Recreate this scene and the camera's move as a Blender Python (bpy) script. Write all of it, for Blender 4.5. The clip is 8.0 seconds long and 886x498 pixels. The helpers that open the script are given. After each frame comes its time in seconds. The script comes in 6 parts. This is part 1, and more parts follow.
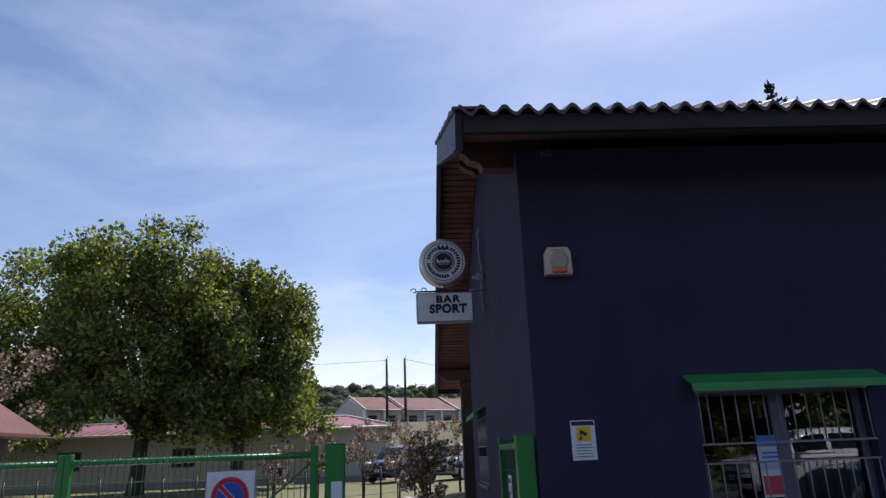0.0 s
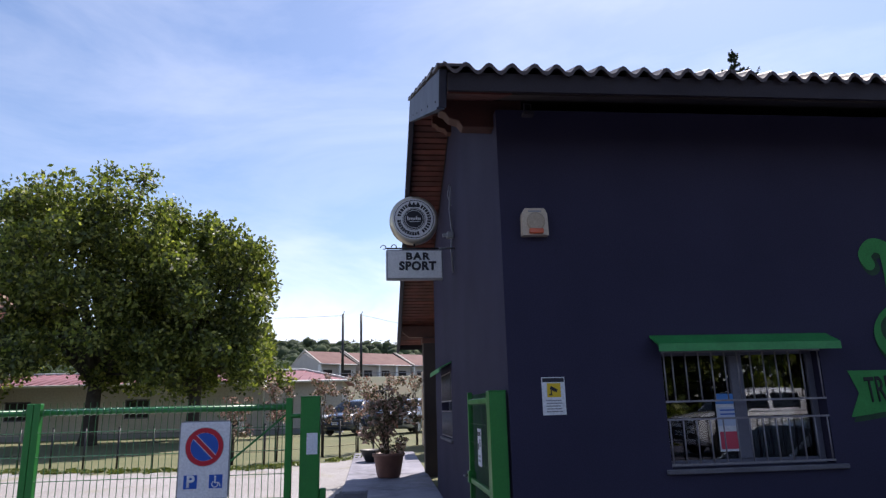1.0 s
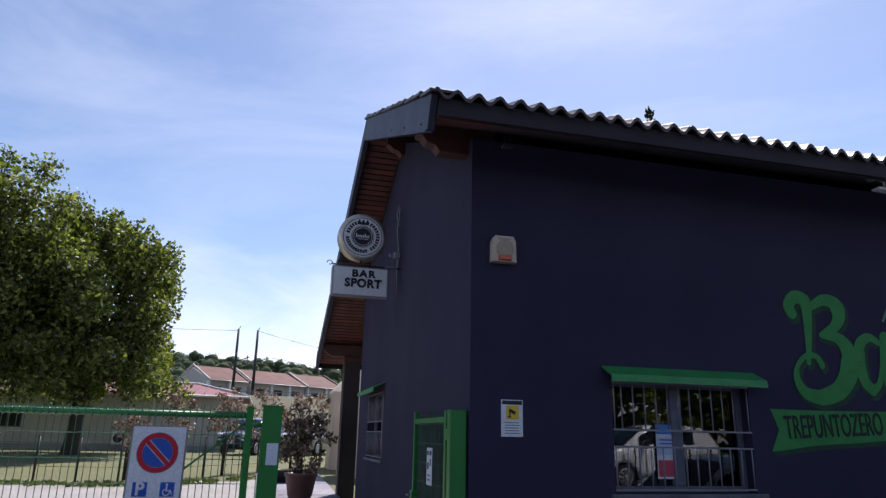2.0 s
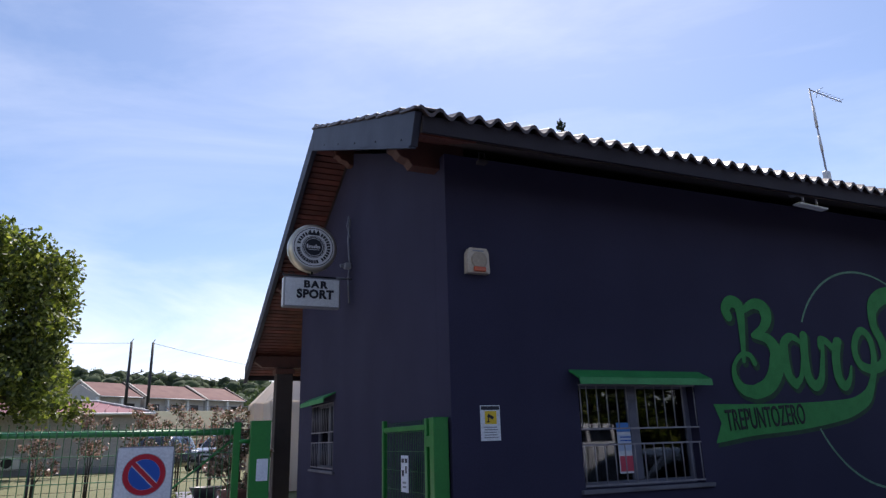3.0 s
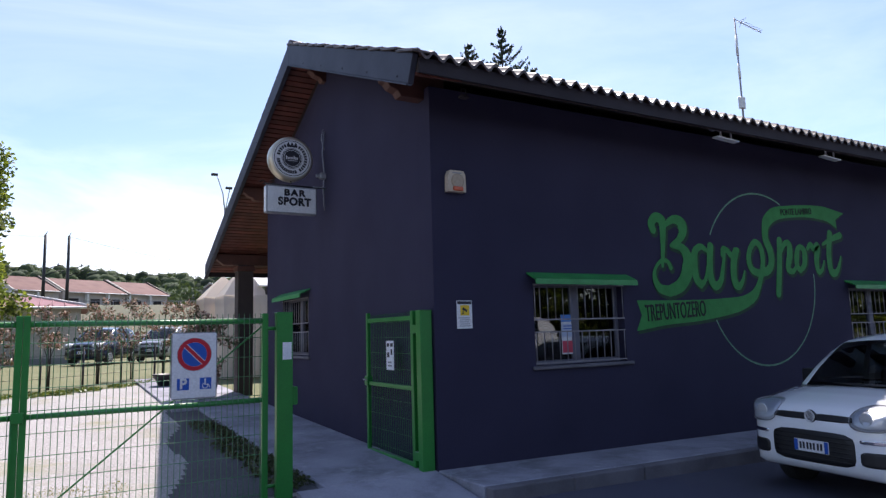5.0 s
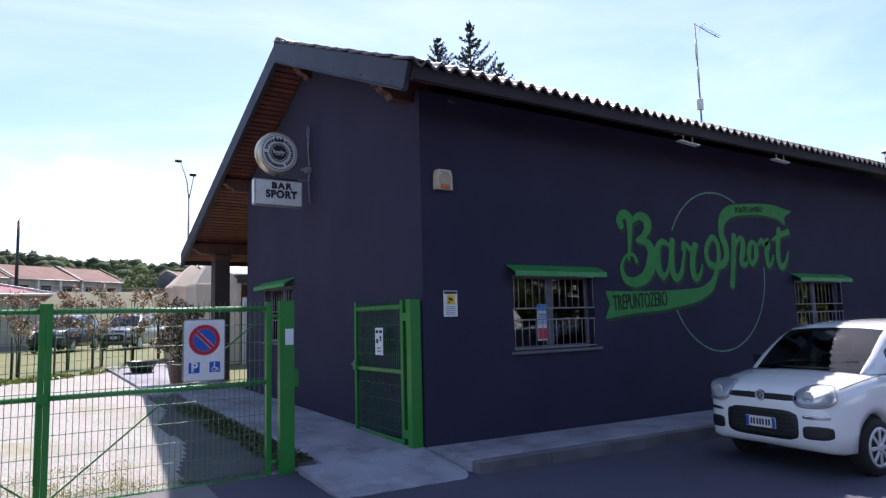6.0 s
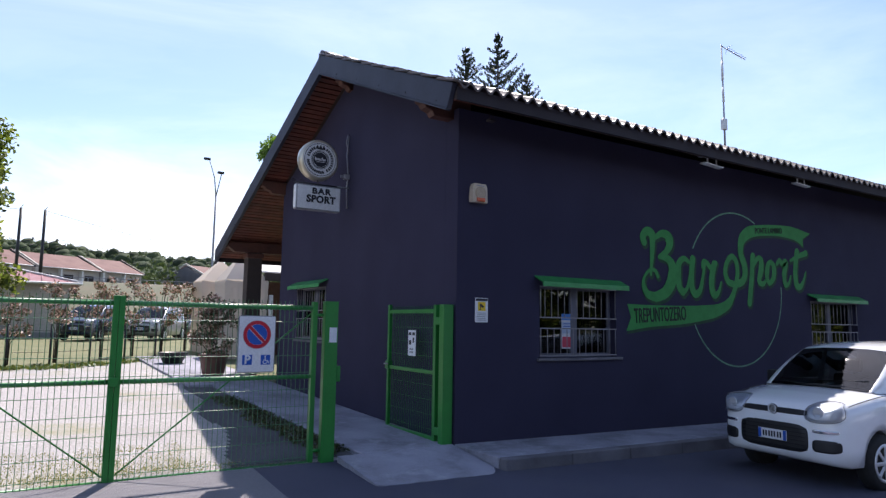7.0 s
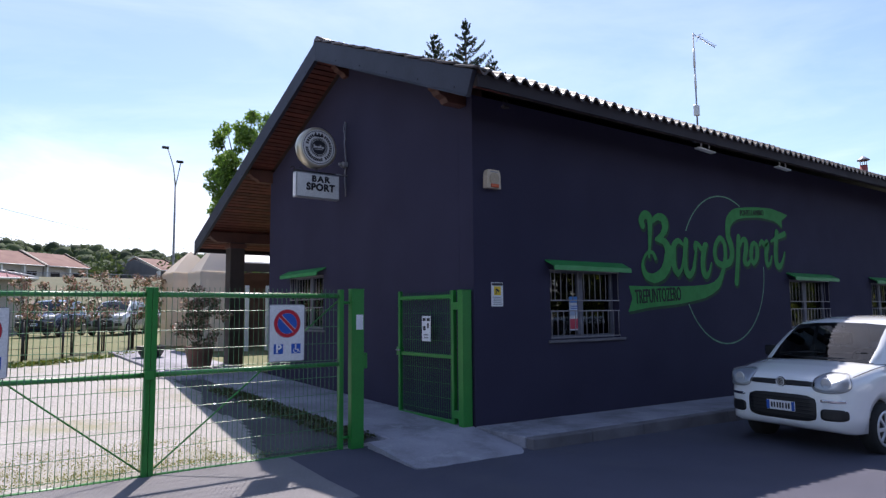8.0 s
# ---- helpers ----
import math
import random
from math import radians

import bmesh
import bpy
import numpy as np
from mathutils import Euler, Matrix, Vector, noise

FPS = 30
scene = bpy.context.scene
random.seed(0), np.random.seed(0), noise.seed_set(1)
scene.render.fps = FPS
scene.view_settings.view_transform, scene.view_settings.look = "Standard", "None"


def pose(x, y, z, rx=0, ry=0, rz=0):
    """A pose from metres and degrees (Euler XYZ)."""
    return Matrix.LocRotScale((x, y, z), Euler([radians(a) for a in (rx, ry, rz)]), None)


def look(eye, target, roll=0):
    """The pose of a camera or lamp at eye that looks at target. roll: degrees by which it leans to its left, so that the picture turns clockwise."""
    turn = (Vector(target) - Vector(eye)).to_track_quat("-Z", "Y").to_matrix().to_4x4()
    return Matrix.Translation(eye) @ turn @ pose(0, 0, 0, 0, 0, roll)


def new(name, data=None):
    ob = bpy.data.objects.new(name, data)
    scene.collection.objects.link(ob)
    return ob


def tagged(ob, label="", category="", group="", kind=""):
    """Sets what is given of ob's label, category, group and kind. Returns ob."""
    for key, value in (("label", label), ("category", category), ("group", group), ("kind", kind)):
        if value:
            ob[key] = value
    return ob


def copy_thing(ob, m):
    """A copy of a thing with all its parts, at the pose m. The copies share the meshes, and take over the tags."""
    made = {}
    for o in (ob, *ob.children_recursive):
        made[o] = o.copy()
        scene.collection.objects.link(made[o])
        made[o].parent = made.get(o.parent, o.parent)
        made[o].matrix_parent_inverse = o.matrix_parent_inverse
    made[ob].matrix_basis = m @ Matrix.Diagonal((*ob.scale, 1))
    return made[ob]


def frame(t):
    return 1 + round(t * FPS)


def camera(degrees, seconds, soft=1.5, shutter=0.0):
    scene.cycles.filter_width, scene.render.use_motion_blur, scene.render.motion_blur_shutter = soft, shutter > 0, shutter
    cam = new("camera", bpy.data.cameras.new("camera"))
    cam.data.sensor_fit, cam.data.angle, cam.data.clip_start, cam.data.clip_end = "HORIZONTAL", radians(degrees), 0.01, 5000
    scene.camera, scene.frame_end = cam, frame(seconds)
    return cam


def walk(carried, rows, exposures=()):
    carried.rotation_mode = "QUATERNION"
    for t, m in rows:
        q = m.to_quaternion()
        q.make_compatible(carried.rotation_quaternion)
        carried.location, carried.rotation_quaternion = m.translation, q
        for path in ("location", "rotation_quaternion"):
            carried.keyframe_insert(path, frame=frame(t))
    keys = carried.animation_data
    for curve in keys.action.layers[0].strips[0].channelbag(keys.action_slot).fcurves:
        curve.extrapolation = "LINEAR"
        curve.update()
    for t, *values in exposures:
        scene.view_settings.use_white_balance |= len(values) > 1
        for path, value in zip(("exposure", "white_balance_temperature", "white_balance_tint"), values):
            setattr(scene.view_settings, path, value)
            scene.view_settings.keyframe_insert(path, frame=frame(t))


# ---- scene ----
cam = camera(67.3, 8.0, soft=1.35)
PATH = [
    (0, (-0.954, -5.738, 1.668), (-0.876, -3.83, 2.261), -2.2),
    (0.5, (-0.967, -5.694, 1.658), (-0.855, -3.782, 2.236), -1.4),
    (1, (-1.138, -5.757, 1.667), (-0.935, -3.822, 2.134), -1.5),
    (1.5, (-1.401, -5.572, 1.63), (-0.959, -3.686, 2.129), -0.9),
    (2, (-1.774, -5.763, 1.588), (-1.289, -3.899, 2.128), 1.2),
    (3.3, (-2.706, -5.719, 1.606), (-1.895, -3.973, 2.149), -2.4),
    (3.5, (-2.821, -5.747, 1.621), (-2.014, -3.98, 2.098), -2.4),
    (4, (-3.008, -6.034, 1.589), (-2.133, -4.28, 1.987), -1.5),
    (4.5, (-3.309, -6.3, 1.569), (-2.376, -4.556, 1.865), -0.8),
    (4.7, (-3.445, -6.402, 1.558), (-2.494, -4.662, 1.817), -1.6),
    (5.8, (-4.062, -6.836, 1.545), (-2.983, -5.17, 1.794), -0.1),
    (6, (-4.207, -6.868, 1.551), (-3.115, -5.206, 1.763), -1.5),
    (6.5, (-4.45, -7.07, 1.537), (-3.408, -5.391, 1.842), 0.2),
    (7, (-4.7, -7.177, 1.556), (-3.647, -5.492, 1.781), 0.9),
    (7.5, (-5.089, -7.065, 1.539), (-3.983, -5.41, 1.732), 1.7),
    (8, (-5.442, -6.768, 1.525), (-4.267, -5.161, 1.713), -0.5),
]
EXPOSURE = [(0.0, 0.10, 6450, 18), (0.5, 0.13, 6450, 18), (1.0, 0.43, 6480, 18), (1.5, 0.33, 6460, 18), (2.0, 0.24, 6440, 18), (3.5, 0.38, 6400, 17), (4.5, 0.54, 6430, 17), (6.0, 0.78, 6470, 17), (8.0, 0.56, 6460, 16)]
walk(cam, [(t, look(eye, target, roll)) for t, eye, target, roll in PATH], EXPOSURE)


# ---- world and sun ----
SUN_DIR = Vector((0.365, 0.595, 1.0)).normalized()      # towards the sun
world = bpy.data.worlds.new("sky")
scene.world = world
world.use_nodes = True
wt = world.node_tree
wt.nodes.clear()
w_out = wt.nodes.new("ShaderNodeOutputWorld")
w_bg = wt.nodes.new("ShaderNodeBackground")
w_sky = wt.nodes.new("ShaderNodeTexSky")
w_sky.sky_type = 'NISHITA'
w_sky.sun_disc = False
w_sky.sun_elevation = math.asin(SUN_DIR.z)
w_sky.sun_rotation = math.atan2(SUN_DIR.x, SUN_DIR.y)
w_sky.air_density, w_sky.dust_density, w_sky.ozone_density = 1.0, 0.6, 3.2
w_co = wt.nodes.new("ShaderNodeTexCoord")
w_map = wt.nodes.new("ShaderNodeMapping")
w_map.inputs["Scale"].default_value = (1.2, 1.2, 4.5)
w_map.inputs["Rotation"].default_value = (0.15, 0.25, 0.6)
w_noise = wt.nodes.new("ShaderNodeTexNoise")
w_noise.inputs["Scale"].default_value = 1.5
w_noise.inputs["Detail"].default_value = 7
w_noise.inputs["Roughness"].default_value = 0.6
w_noise.inputs["Distortion"].default_value = 0.6
w_ramp = wt.nodes.new("ShaderNodeValToRGB")
w_ramp.color_ramp.elements[0].position, w_ramp.color_ramp.elements[0].color = 0.42, (0, 0, 0, 1)
w_ramp.color_ramp.elements[1].position, w_ramp.color_ramp.elements[1].color = 0.85, (0.26, 0.26, 0.26, 1)
w_sep = wt.nodes.new("ShaderNodeSeparateXYZ")
w_low = wt.nodes.new("ShaderNodeMapRange")          # a bank of bright cloud low over the land
w_low.interpolation_type = 'SMOOTHSTEP'
w_low.inputs["From Min"].default_value, w_low.inputs["From Max"].default_value = 0.04, 0.30
w_low.inputs["To Min"].default_value, w_low.inputs["To Max"].default_value = 0.66, 0.0
w_bank = wt.nodes.new("ShaderNodeMath")
w_bank.operation = 'MULTIPLY_ADD'
w_amt = wt.nodes.new("ShaderNodeMapRange")
w_amt.inputs["From Min"].default_value, w_amt.inputs["From Max"].default_value = 0.35, 0.65
w_mix = wt.nodes.new("ShaderNodeMixRGB")
w_mix.use_clamp = False
w_mix.inputs[2].default_value = (9.0, 9.3, 9.9, 1)
for a, b in ((w_co.outputs["Generated"], w_map.inputs["Vector"]), (w_map.outputs[0], w_noise.inputs["Vector"]),
             (w_noise.outputs["Fac"], w_ramp.inputs[0]), (w_co.outputs["Generated"], w_sep.inputs[0]), (w_sep.outputs[2], w_low.inputs["Value"]),
             (w_noise.outputs["Fac"], w_amt.inputs["Value"]), (w_low.outputs[0], w_bank.inputs[0]), (w_amt.outputs[0], w_bank.inputs[1]), (w_ramp.outputs[0], w_bank.inputs[2]),
             (w_bank.outputs[0], w_mix.inputs[0]), (w_sky.outputs[0], w_mix.inputs[1]), (w_mix.outputs[0], w_bg.inputs["Color"]),
             (w_bg.outputs[0], w_out.inputs["Surface"])):
    wt.links.new(a, b)
w_bg.inputs["Strength"].default_value = 0.125
sun = new("sun", bpy.data.lights.new("sun", 'SUN'))
sun.data.energy, sun.data.angle, sun.data.color = 5.0, radians(0.53), (1.0, 0.95, 0.87)
sun.matrix_world = look(SUN_DIR * 50, (0, 0, 0))

# ---- materials ----
def material(name, color, rough=0.6, metal=0.0, second=None, scale=4.0, fine=60.0, bump=0.0, amount=0.5, spec=0.5, coat=0.0, speck=0.12, rand=0.0):
    """A painted or natural surface: two colours mixed by a coarse noise, a fine grain over it, and fine relief."""
    m = bpy.data.materials.new(name)
    m.use_nodes = True
    nt = m.node_tree
    n, lk = nt.nodes, nt.links
    p = n["Principled BSDF"]
    p.inputs["Roughness"].default_value, p.inputs["Metallic"].default_value = rough, metal
    p.inputs["Specular IOR Level"].default_value = spec
    p.inputs["Coat Weight"].default_value = coat
    co = n.new("ShaderNodeTexCoord")
    big, small = n.new("ShaderNodeTexNoise"), n.new("ShaderNodeTexNoise")
    big.inputs["Scale"].default_value, big.inputs["Detail"].default_value = scale, 6
    small.inputs["Scale"].default_value, small.inputs["Detail"].default_value = fine, 3
    lk.new(co.outputs["Object"], big.inputs["Vector"])
    lk.new(co.outputs["Object"], small.inputs["Vector"])
    c2 = second or tuple(c * 0.78 for c in color)
    ramp = n.new("ShaderNodeValToRGB")
    e = ramp.color_ramp.elements
    e[0].position, e[0].color = 0.5 - 0.5 * amount, (*color, 1)
    e[1].position, e[1].color = 0.5 + 0.5 * amount, (*c2, 1)
    lk.new(big.outputs["Fac"], ramp.inputs[0])
    hsv = n.new("ShaderNodeHueSaturation")
    lk.new(ramp.outputs[0], hsv.inputs["Color"])
    val = n.new("ShaderNodeMapRange")
    val.inputs["From Min"].default_value, val.inputs["From Max"].default_value = 0.3, 0.7
    val.inputs["To Min"].default_value, val.inputs["To Max"].default_value = 1 - speck, 1 + speck
    lk.new(small.outputs["Fac"], val.inputs["Value"])
    if rand:
        info = n.new("ShaderNodeObjectInfo")
        vr = n.new("ShaderNodeMapRange")
        vr.inputs["To Min"].default_value, vr.inputs["To Max"].default_value = 1 - rand, 1 + rand
        lk.new(info.outputs["Random"], vr.inputs["Value"])
        mul = n.new("ShaderNodeMath")
        mul.operation = 'MULTIPLY'
        lk.new(val.outputs[0], mul.inputs[0])
        lk.new(vr.outputs[0], mul.inputs[1])
        lk.new(mul.outputs[0], hsv.inputs["Value"])
    else:
        lk.new(val.outputs[0], hsv.inputs["Value"])
    lk.new(hsv.outputs[0], p.inputs["Base Color"])
    rr = n.new("ShaderNodeMapRange")
    rr.inputs["To Min"].default_value, rr.inputs["To Max"].default_value = max(0.02, rough - 0.08), min(1, rough + 0.1)
    lk.new(big.outputs["Fac"], rr.inputs["Value"])
    lk.new(rr.outputs[0], p.inputs["Roughness"])
    if bump:
        b = n.new("ShaderNodeBump")
        b.inputs["Strength"].default_value, b.inputs["Distance"].default_value = min(1.0, bump), 0.01
        lk.new(small.outputs["Fac"], b.inputs["Height"])
        lk.new(b.outputs[0], p.inputs["Normal"])
    return m


def plain(name, color, rough=0.5, metal=0.0, spec=0.5):
    m = bpy.data.materials.new(name)
    m.use_nodes = True
    p = m.node_tree.nodes["Principled BSDF"]
    p.inputs["Base Color"].default_value = (*color, 1)
    p.inputs["Roughness"].default_value, p.inputs["Metallic"].default_value = rough, metal
    p.inputs["Specular IOR Level"].default_value = spec
    return m


def leaf_material(name, stops, through_light=0.35, rough=0.5, tint=(1.5, 1.6, 0.7)):
    """Leaves: the colour differs from leaf to leaf; part of the light goes through."""
    m = bpy.data.materials.new(name)
    m.use_nodes = True
    nt = m.node_tree
    n, lk = nt.nodes, nt.links
    p, out = n["Principled BSDF"], n["Material Output"]
    geo, ramp = n.new("ShaderNodeNewGeometry"), n.new("ShaderNodeValToRGB")
    e = ramp.color_ramp.elements
    for i, (pos, col) in enumerate(stops):
        el = e[i] if i < 2 else e.new(pos)
        el.position, el.color = pos, (*col, 1)
    lk.new(geo.outputs["Random Per Island"], ramp.inputs[0])
    lk.new(ramp.outputs[0], p.inputs["Base Color"])
    p.inputs["Roughness"].default_value = rough
    tr, mix = n.new("ShaderNodeBsdfTranslucent"), n.new("ShaderNodeMixShader")
    gain = n.new("ShaderNodeMixRGB")
    gain.blend_type, gain.inputs[0].default_value, gain.inputs[2].default_value = 'MULTIPLY', 1.0, (*tint, 1)
    lk.new(ramp.outputs[0], gain.inputs[1])
    lk.new(gain.outputs[0], tr.inputs["Color"])
    mix.inputs[0].default_value = through_light
    lk.new(p.outputs[0], mix.inputs[1])
    lk.new(tr.outputs[0], mix.inputs[2])
    lk.new(mix.outputs[0], out.inputs["Surface"])
    return m


def glass_material(name, tint, gloss=0.0):
    """A thin pane: tinted see-through with a clear reflection that grows towards grazing."""
    m = bpy.data.materials.new(name)
    m.use_nodes = True
    nt = m.node_tree
    n, lk = nt.nodes, nt.links
    n.remove(n["Principled BSDF"])
    tr, gl, mix, fr = n.new("ShaderNodeBsdfTransparent"), n.new("ShaderNodeBsdfGlossy"), n.new("ShaderNodeMixShader"), n.new("ShaderNodeFresnel")
    tr.inputs["Color"].default_value = (*tint, 1)
    gl.inputs["Roughness"].default_value = 0.01
    fr.inputs["IOR"].default_value = 1.55 + gloss
    lk.new(fr.outputs[0], mix.inputs[0])
    lk.new(tr.outputs[0], mix.inputs[1])
    lk.new(gl.outputs[0], mix.inputs[2])
    lk.new(mix.outputs[0], n["Material Output"].inputs["Surface"])
    return m


M_WALL = material("wall_paint_midnight", (0.037, 0.0335, 0.064), 0.85, spec=0.2, second=(0.029, 0.0265, 0.051), scale=0.9, fine=90, bump=0.25, speck=0.15)
M_FASCIA = material("fascia_metal", (0.026, 0.027, 0.046), 0.55, 0.1, second=(0.018, 0.019, 0.034), scale=2, fine=30)
M_GUTTER = material("gutter_brown", (0.036, 0.030, 0.036), 0.75, 0.0, scale=3, spec=0.2)
M_TILE = material("roof_tile", (0.070, 0.043, 0.038), 0.46, second=(0.042, 0.030, 0.028), scale=3, fine=40, bump=0.3)
M_BEAM = material("stained_beam", (0.115, 0.040, 0.026), 0.6, second=(0.055, 0.022, 0.016), scale=3, fine=50, bump=0.3)
M_SOFFIT = material("soffit_board", (0.15, 0.042, 0.028), 0.6, second=(0.075, 0.022, 0.017), scale=5, fine=60, bump=0.3, rand=0.25)
M_GREEN = material("green_enamel", (0.018, 0.22, 0.035), 0.38, second=(0.014, 0.17, 0.03), scale=3, fine=50, speck=0.06)
M_ENAMEL = material("green_gloss_enamel", (0.022, 0.24, 0.045), 0.40, second=(0.018, 0.19, 0.035), scale=4, fine=40, speck=0.05, coat=0.6)
M_WIRE = material("green_coated_wire", (0.05, 0.20, 0.075), 0.36, scale=6, coat=0.8)
M_GREEN_PALE = material("green_awning_paint", (0.03, 0.27, 0.07), 0.5, second=(0.022, 0.2, 0.05), scale=4, fine=40)
M_MURAL = material("mural_green", (0.022, 0.23, 0.045), 0.7, second=(0.016, 0.18, 0.035), scale=6, fine=80)
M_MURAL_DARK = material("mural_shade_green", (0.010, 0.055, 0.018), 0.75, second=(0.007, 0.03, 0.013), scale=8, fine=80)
M_MURAL_INK = plain("mural_ink", (0.008, 0.012, 0.01), 0.7)
M_MURAL_LINE = material("mural_line", (0.15, 0.30, 0.19), 0.7, second=(0.07, 0.17, 0.10), scale=9)
M_CONCRETE = material("concrete", (0.33, 0.325, 0.38), 0.85, second=(0.21, 0.205, 0.25), scale=1.4, fine=70, bump=0.4)
M_KERB = material("kerb_concrete", (0.17, 0.16, 0.18), 0.85, second=(0.09, 0.085, 0.095), scale=2.5, fine=70, bump=0.4)
M_ASPHALT = material("asphalt", (0.064, 0.064, 0.100), 0.85, second=(0.050, 0.050, 0.078), scale=0.8, fine=160, bump=0.6, speck=0.25)
M_GRAVEL = material("gravel", (0.37, 0.352, 0.355), 0.9, second=(0.29, 0.277, 0.27), scale=0.7, fine=38, bump=1.0, speck=0.45)


def add_patches(mat, color, scale, low, high, fac=0.8):
    """Irregular worn or overgrown patches over a surface."""
    n, lk = mat.node_tree.nodes, mat.node_tree.links
    p = n["Principled BSDF"]
    src = p.inputs["Base Color"].links[0].from_socket
    co, no, ramp, mix = n.new("ShaderNodeTexCoord"), n.new("ShaderNodeTexNoise"), n.new("ShaderNodeValToRGB"), n.new("ShaderNodeMixRGB")
    no.inputs["Scale"].default_value, no.inputs["Detail"].default_value, no.inputs["Roughness"].default_value = scale, 8, 0.7
    ramp.color_ramp.elements[0].position, ramp.color_ramp.elements[1].position = low, high
    ramp.color_ramp.elements[1].color = (fac, fac, fac, 1)
    lk.new(co.outputs["Object"], no.inputs["Vector"])
    lk.new(no.outputs["Fac"], ramp.inputs[0])
    lk.new(ramp.outputs[0], mix.inputs[0])
    lk.new(src, mix.inputs[1])
    mix.inputs[2].default_value = (*color, 1)
    lk.new(mix.outputs[0], p.inputs["Base Color"])


add_patches(M_GRAVEL, (0.22, 0.21, 0.09), 0.55, 0.54, 0.68)
add_patches(M_GRAVEL, (0.30, 0.285, 0.26), 9.0, 0.46, 0.70, 0.6)
add_patches(M_GRAVEL, (0.30, 0.28, 0.25), 1.6, 0.50, 0.72, 0.45)
add_patches(M_CONCRETE, (0.13, 0.13, 0.145), 1.3, 0.48, 0.66, 0.75)
add_patches(M_CONCRETE, (0.42, 0.43, 0.46), 3.1, 0.56, 0.70, 0.6)
add_patches(M_ASPHALT, (0.085, 0.085, 0.095), 0.5, 0.5, 0.7, 0.5)
M_GRASS = material("lawn", (0.10, 0.118, 0.045), 0.9, second=(0.145, 0.145, 0.065), scale=0.35, fine=30, bump=0.7, speck=0.35)
M_FIELD = material("field_ground", (0.065, 0.075, 0.036), 0.9, second=(0.10, 0.098, 0.055), scale=0.06, fine=3, speck=0.25)
M_WHITE = material("white_plastic", (0.72, 0.72, 0.72), 0.45, second=(0.62, 0.62, 0.61), scale=4)
M_SIGN = material("sign_white", (0.74, 0.74, 0.76), 0.4, second=(0.66, 0.66, 0.68), scale=5)
M_CREAM = material("aged_cream_plastic", (0.56, 0.46, 0.35), 0.5, second=(0.46, 0.37, 0.28), scale=9)
M_ORANGE = plain("orange_lens", (0.55, 0.09, 0.03), 0.25)
M_BLACK = plain("black_plastic", (0.012, 0.012, 0.014), 0.5)
M_INK = plain("sign_ink", (0.012, 0.012, 0.022), 0.5)
M_GREYBAR = plain("sign_print_grey", (0.25, 0.25, 0.27), 0.6)
M_RED = plain("sign_red", (0.50, 0.012, 0.03), 0.4)
M_BLUE = plain("sign_blue", (0.012, 0.09, 0.42), 0.4)
M_YELLOW = plain("sign_yellow", (0.75, 0.50, 0.02), 0.45)
M_BRASS = plain("pale_gold_rim", (0.56, 0.50, 0.40), 0.32, 0.7)
M_IRON = material("iron_grey", (0.30, 0.30, 0.33), 0.5, 0.3, scale=10)
M_BARS = material("window_bars_grey", (0.25, 0.23, 0.25), 0.5, 0.2, scale=8)
M_FRAME = material("window_frame_grey", (0.13, 0.13, 0.17), 0.5, scale=6)
# near-black that stands in for the darkness of unlit rooms behind panes
M_DARKIN = plain("unlit_interior_black", (0.012, 0.012, 0.014), 0.8)
M_GLASS = glass_material("window_glass", (0.55, 0.58, 0.6), 0.3)
M_CARGLASS = glass_material("car_glass", (0.22, 0.25, 0.26), 0.1)
M_TRUNK = material("bark", (0.06, 0.048, 0.04), 0.9, second=(0.03, 0.025, 0.02), scale=6, fine=40, bump=0.8)
M_LEAF = leaf_material("tree_leaf", ((0.0, (0.026, 0.036, 0.012)), (0.45, (0.078, 0.105, 0.026)), (0.8, (0.19, 0.22, 0.055)), (1.0, (0.33, 0.34, 0.11))), 0.44)
M_LEAF_LIGHT = leaf_material("light_leaf", ((0.0, (0.06, 0.12, 0.03)), (1.0, (0.20, 0.31, 0.08))), 0.45)
M_NEEDLE = leaf_material("needle", ((0.0, (0.010, 0.022, 0.010)), (1.0, (0.028, 0.05, 0.018))), 0.1)
M_HEDGE = leaf_material("shrub_leaf", ((0.0, (0.045, 0.055, 0.025)), (0.35, (0.10, 0.10, 0.05)), (0.6, (0.25, 0.125, 0.105)), (1.0, (0.58, 0.47, 0.41))), 0.3, 0.5, (1.25, 1.15, 0.95))
M_WEED = leaf_material("weed_leaf", ((0.0, (0.05, 0.075, 0.02)), (1.0, (0.16, 0.19, 0.05))), 0.3)
M_WEED_DARK = leaf_material("dark_weed_leaf", ((0.0, (0.025, 0.035, 0.012)), (1.0, (0.075, 0.085, 0.03))), 0.2)
M_STRAW = leaf_material("dry_grass", ((0.0, (0.14, 0.15, 0.055)), (1.0, (0.30, 0.28, 0.13))), 0.25)
M_WOODS = leaf_material("far_woods", ((0.0, (0.030, 0.048, 0.026)), (1.0, (0.085, 0.115, 0.052))), 0.22, 0.95)
M_POT = material("plastic_flower_pot", (0.20, 0.095, 0.07), 0.55, second=(0.14, 0.065, 0.05), scale=6)
M_TENT = leaf_material("tent_canvas", ((0.0, (0.70, 0.62, 0.54)), (1.0, (0.76, 0.68, 0.60))), 0.30, 0.8, (1.0, 0.95, 0.88))
M_CANVAS = leaf_material("white_canvas", ((0.0, (0.80, 0.80, 0.80)), (1.0, (0.84, 0.84, 0.84))), 0.3, 0.7, (1.0, 1.0, 1.0))
M_RENDER = material("pale_render", (0.50, 0.47, 0.42), 0.9, second=(0.42, 0.40, 0.37), scale=0.6, fine=20)
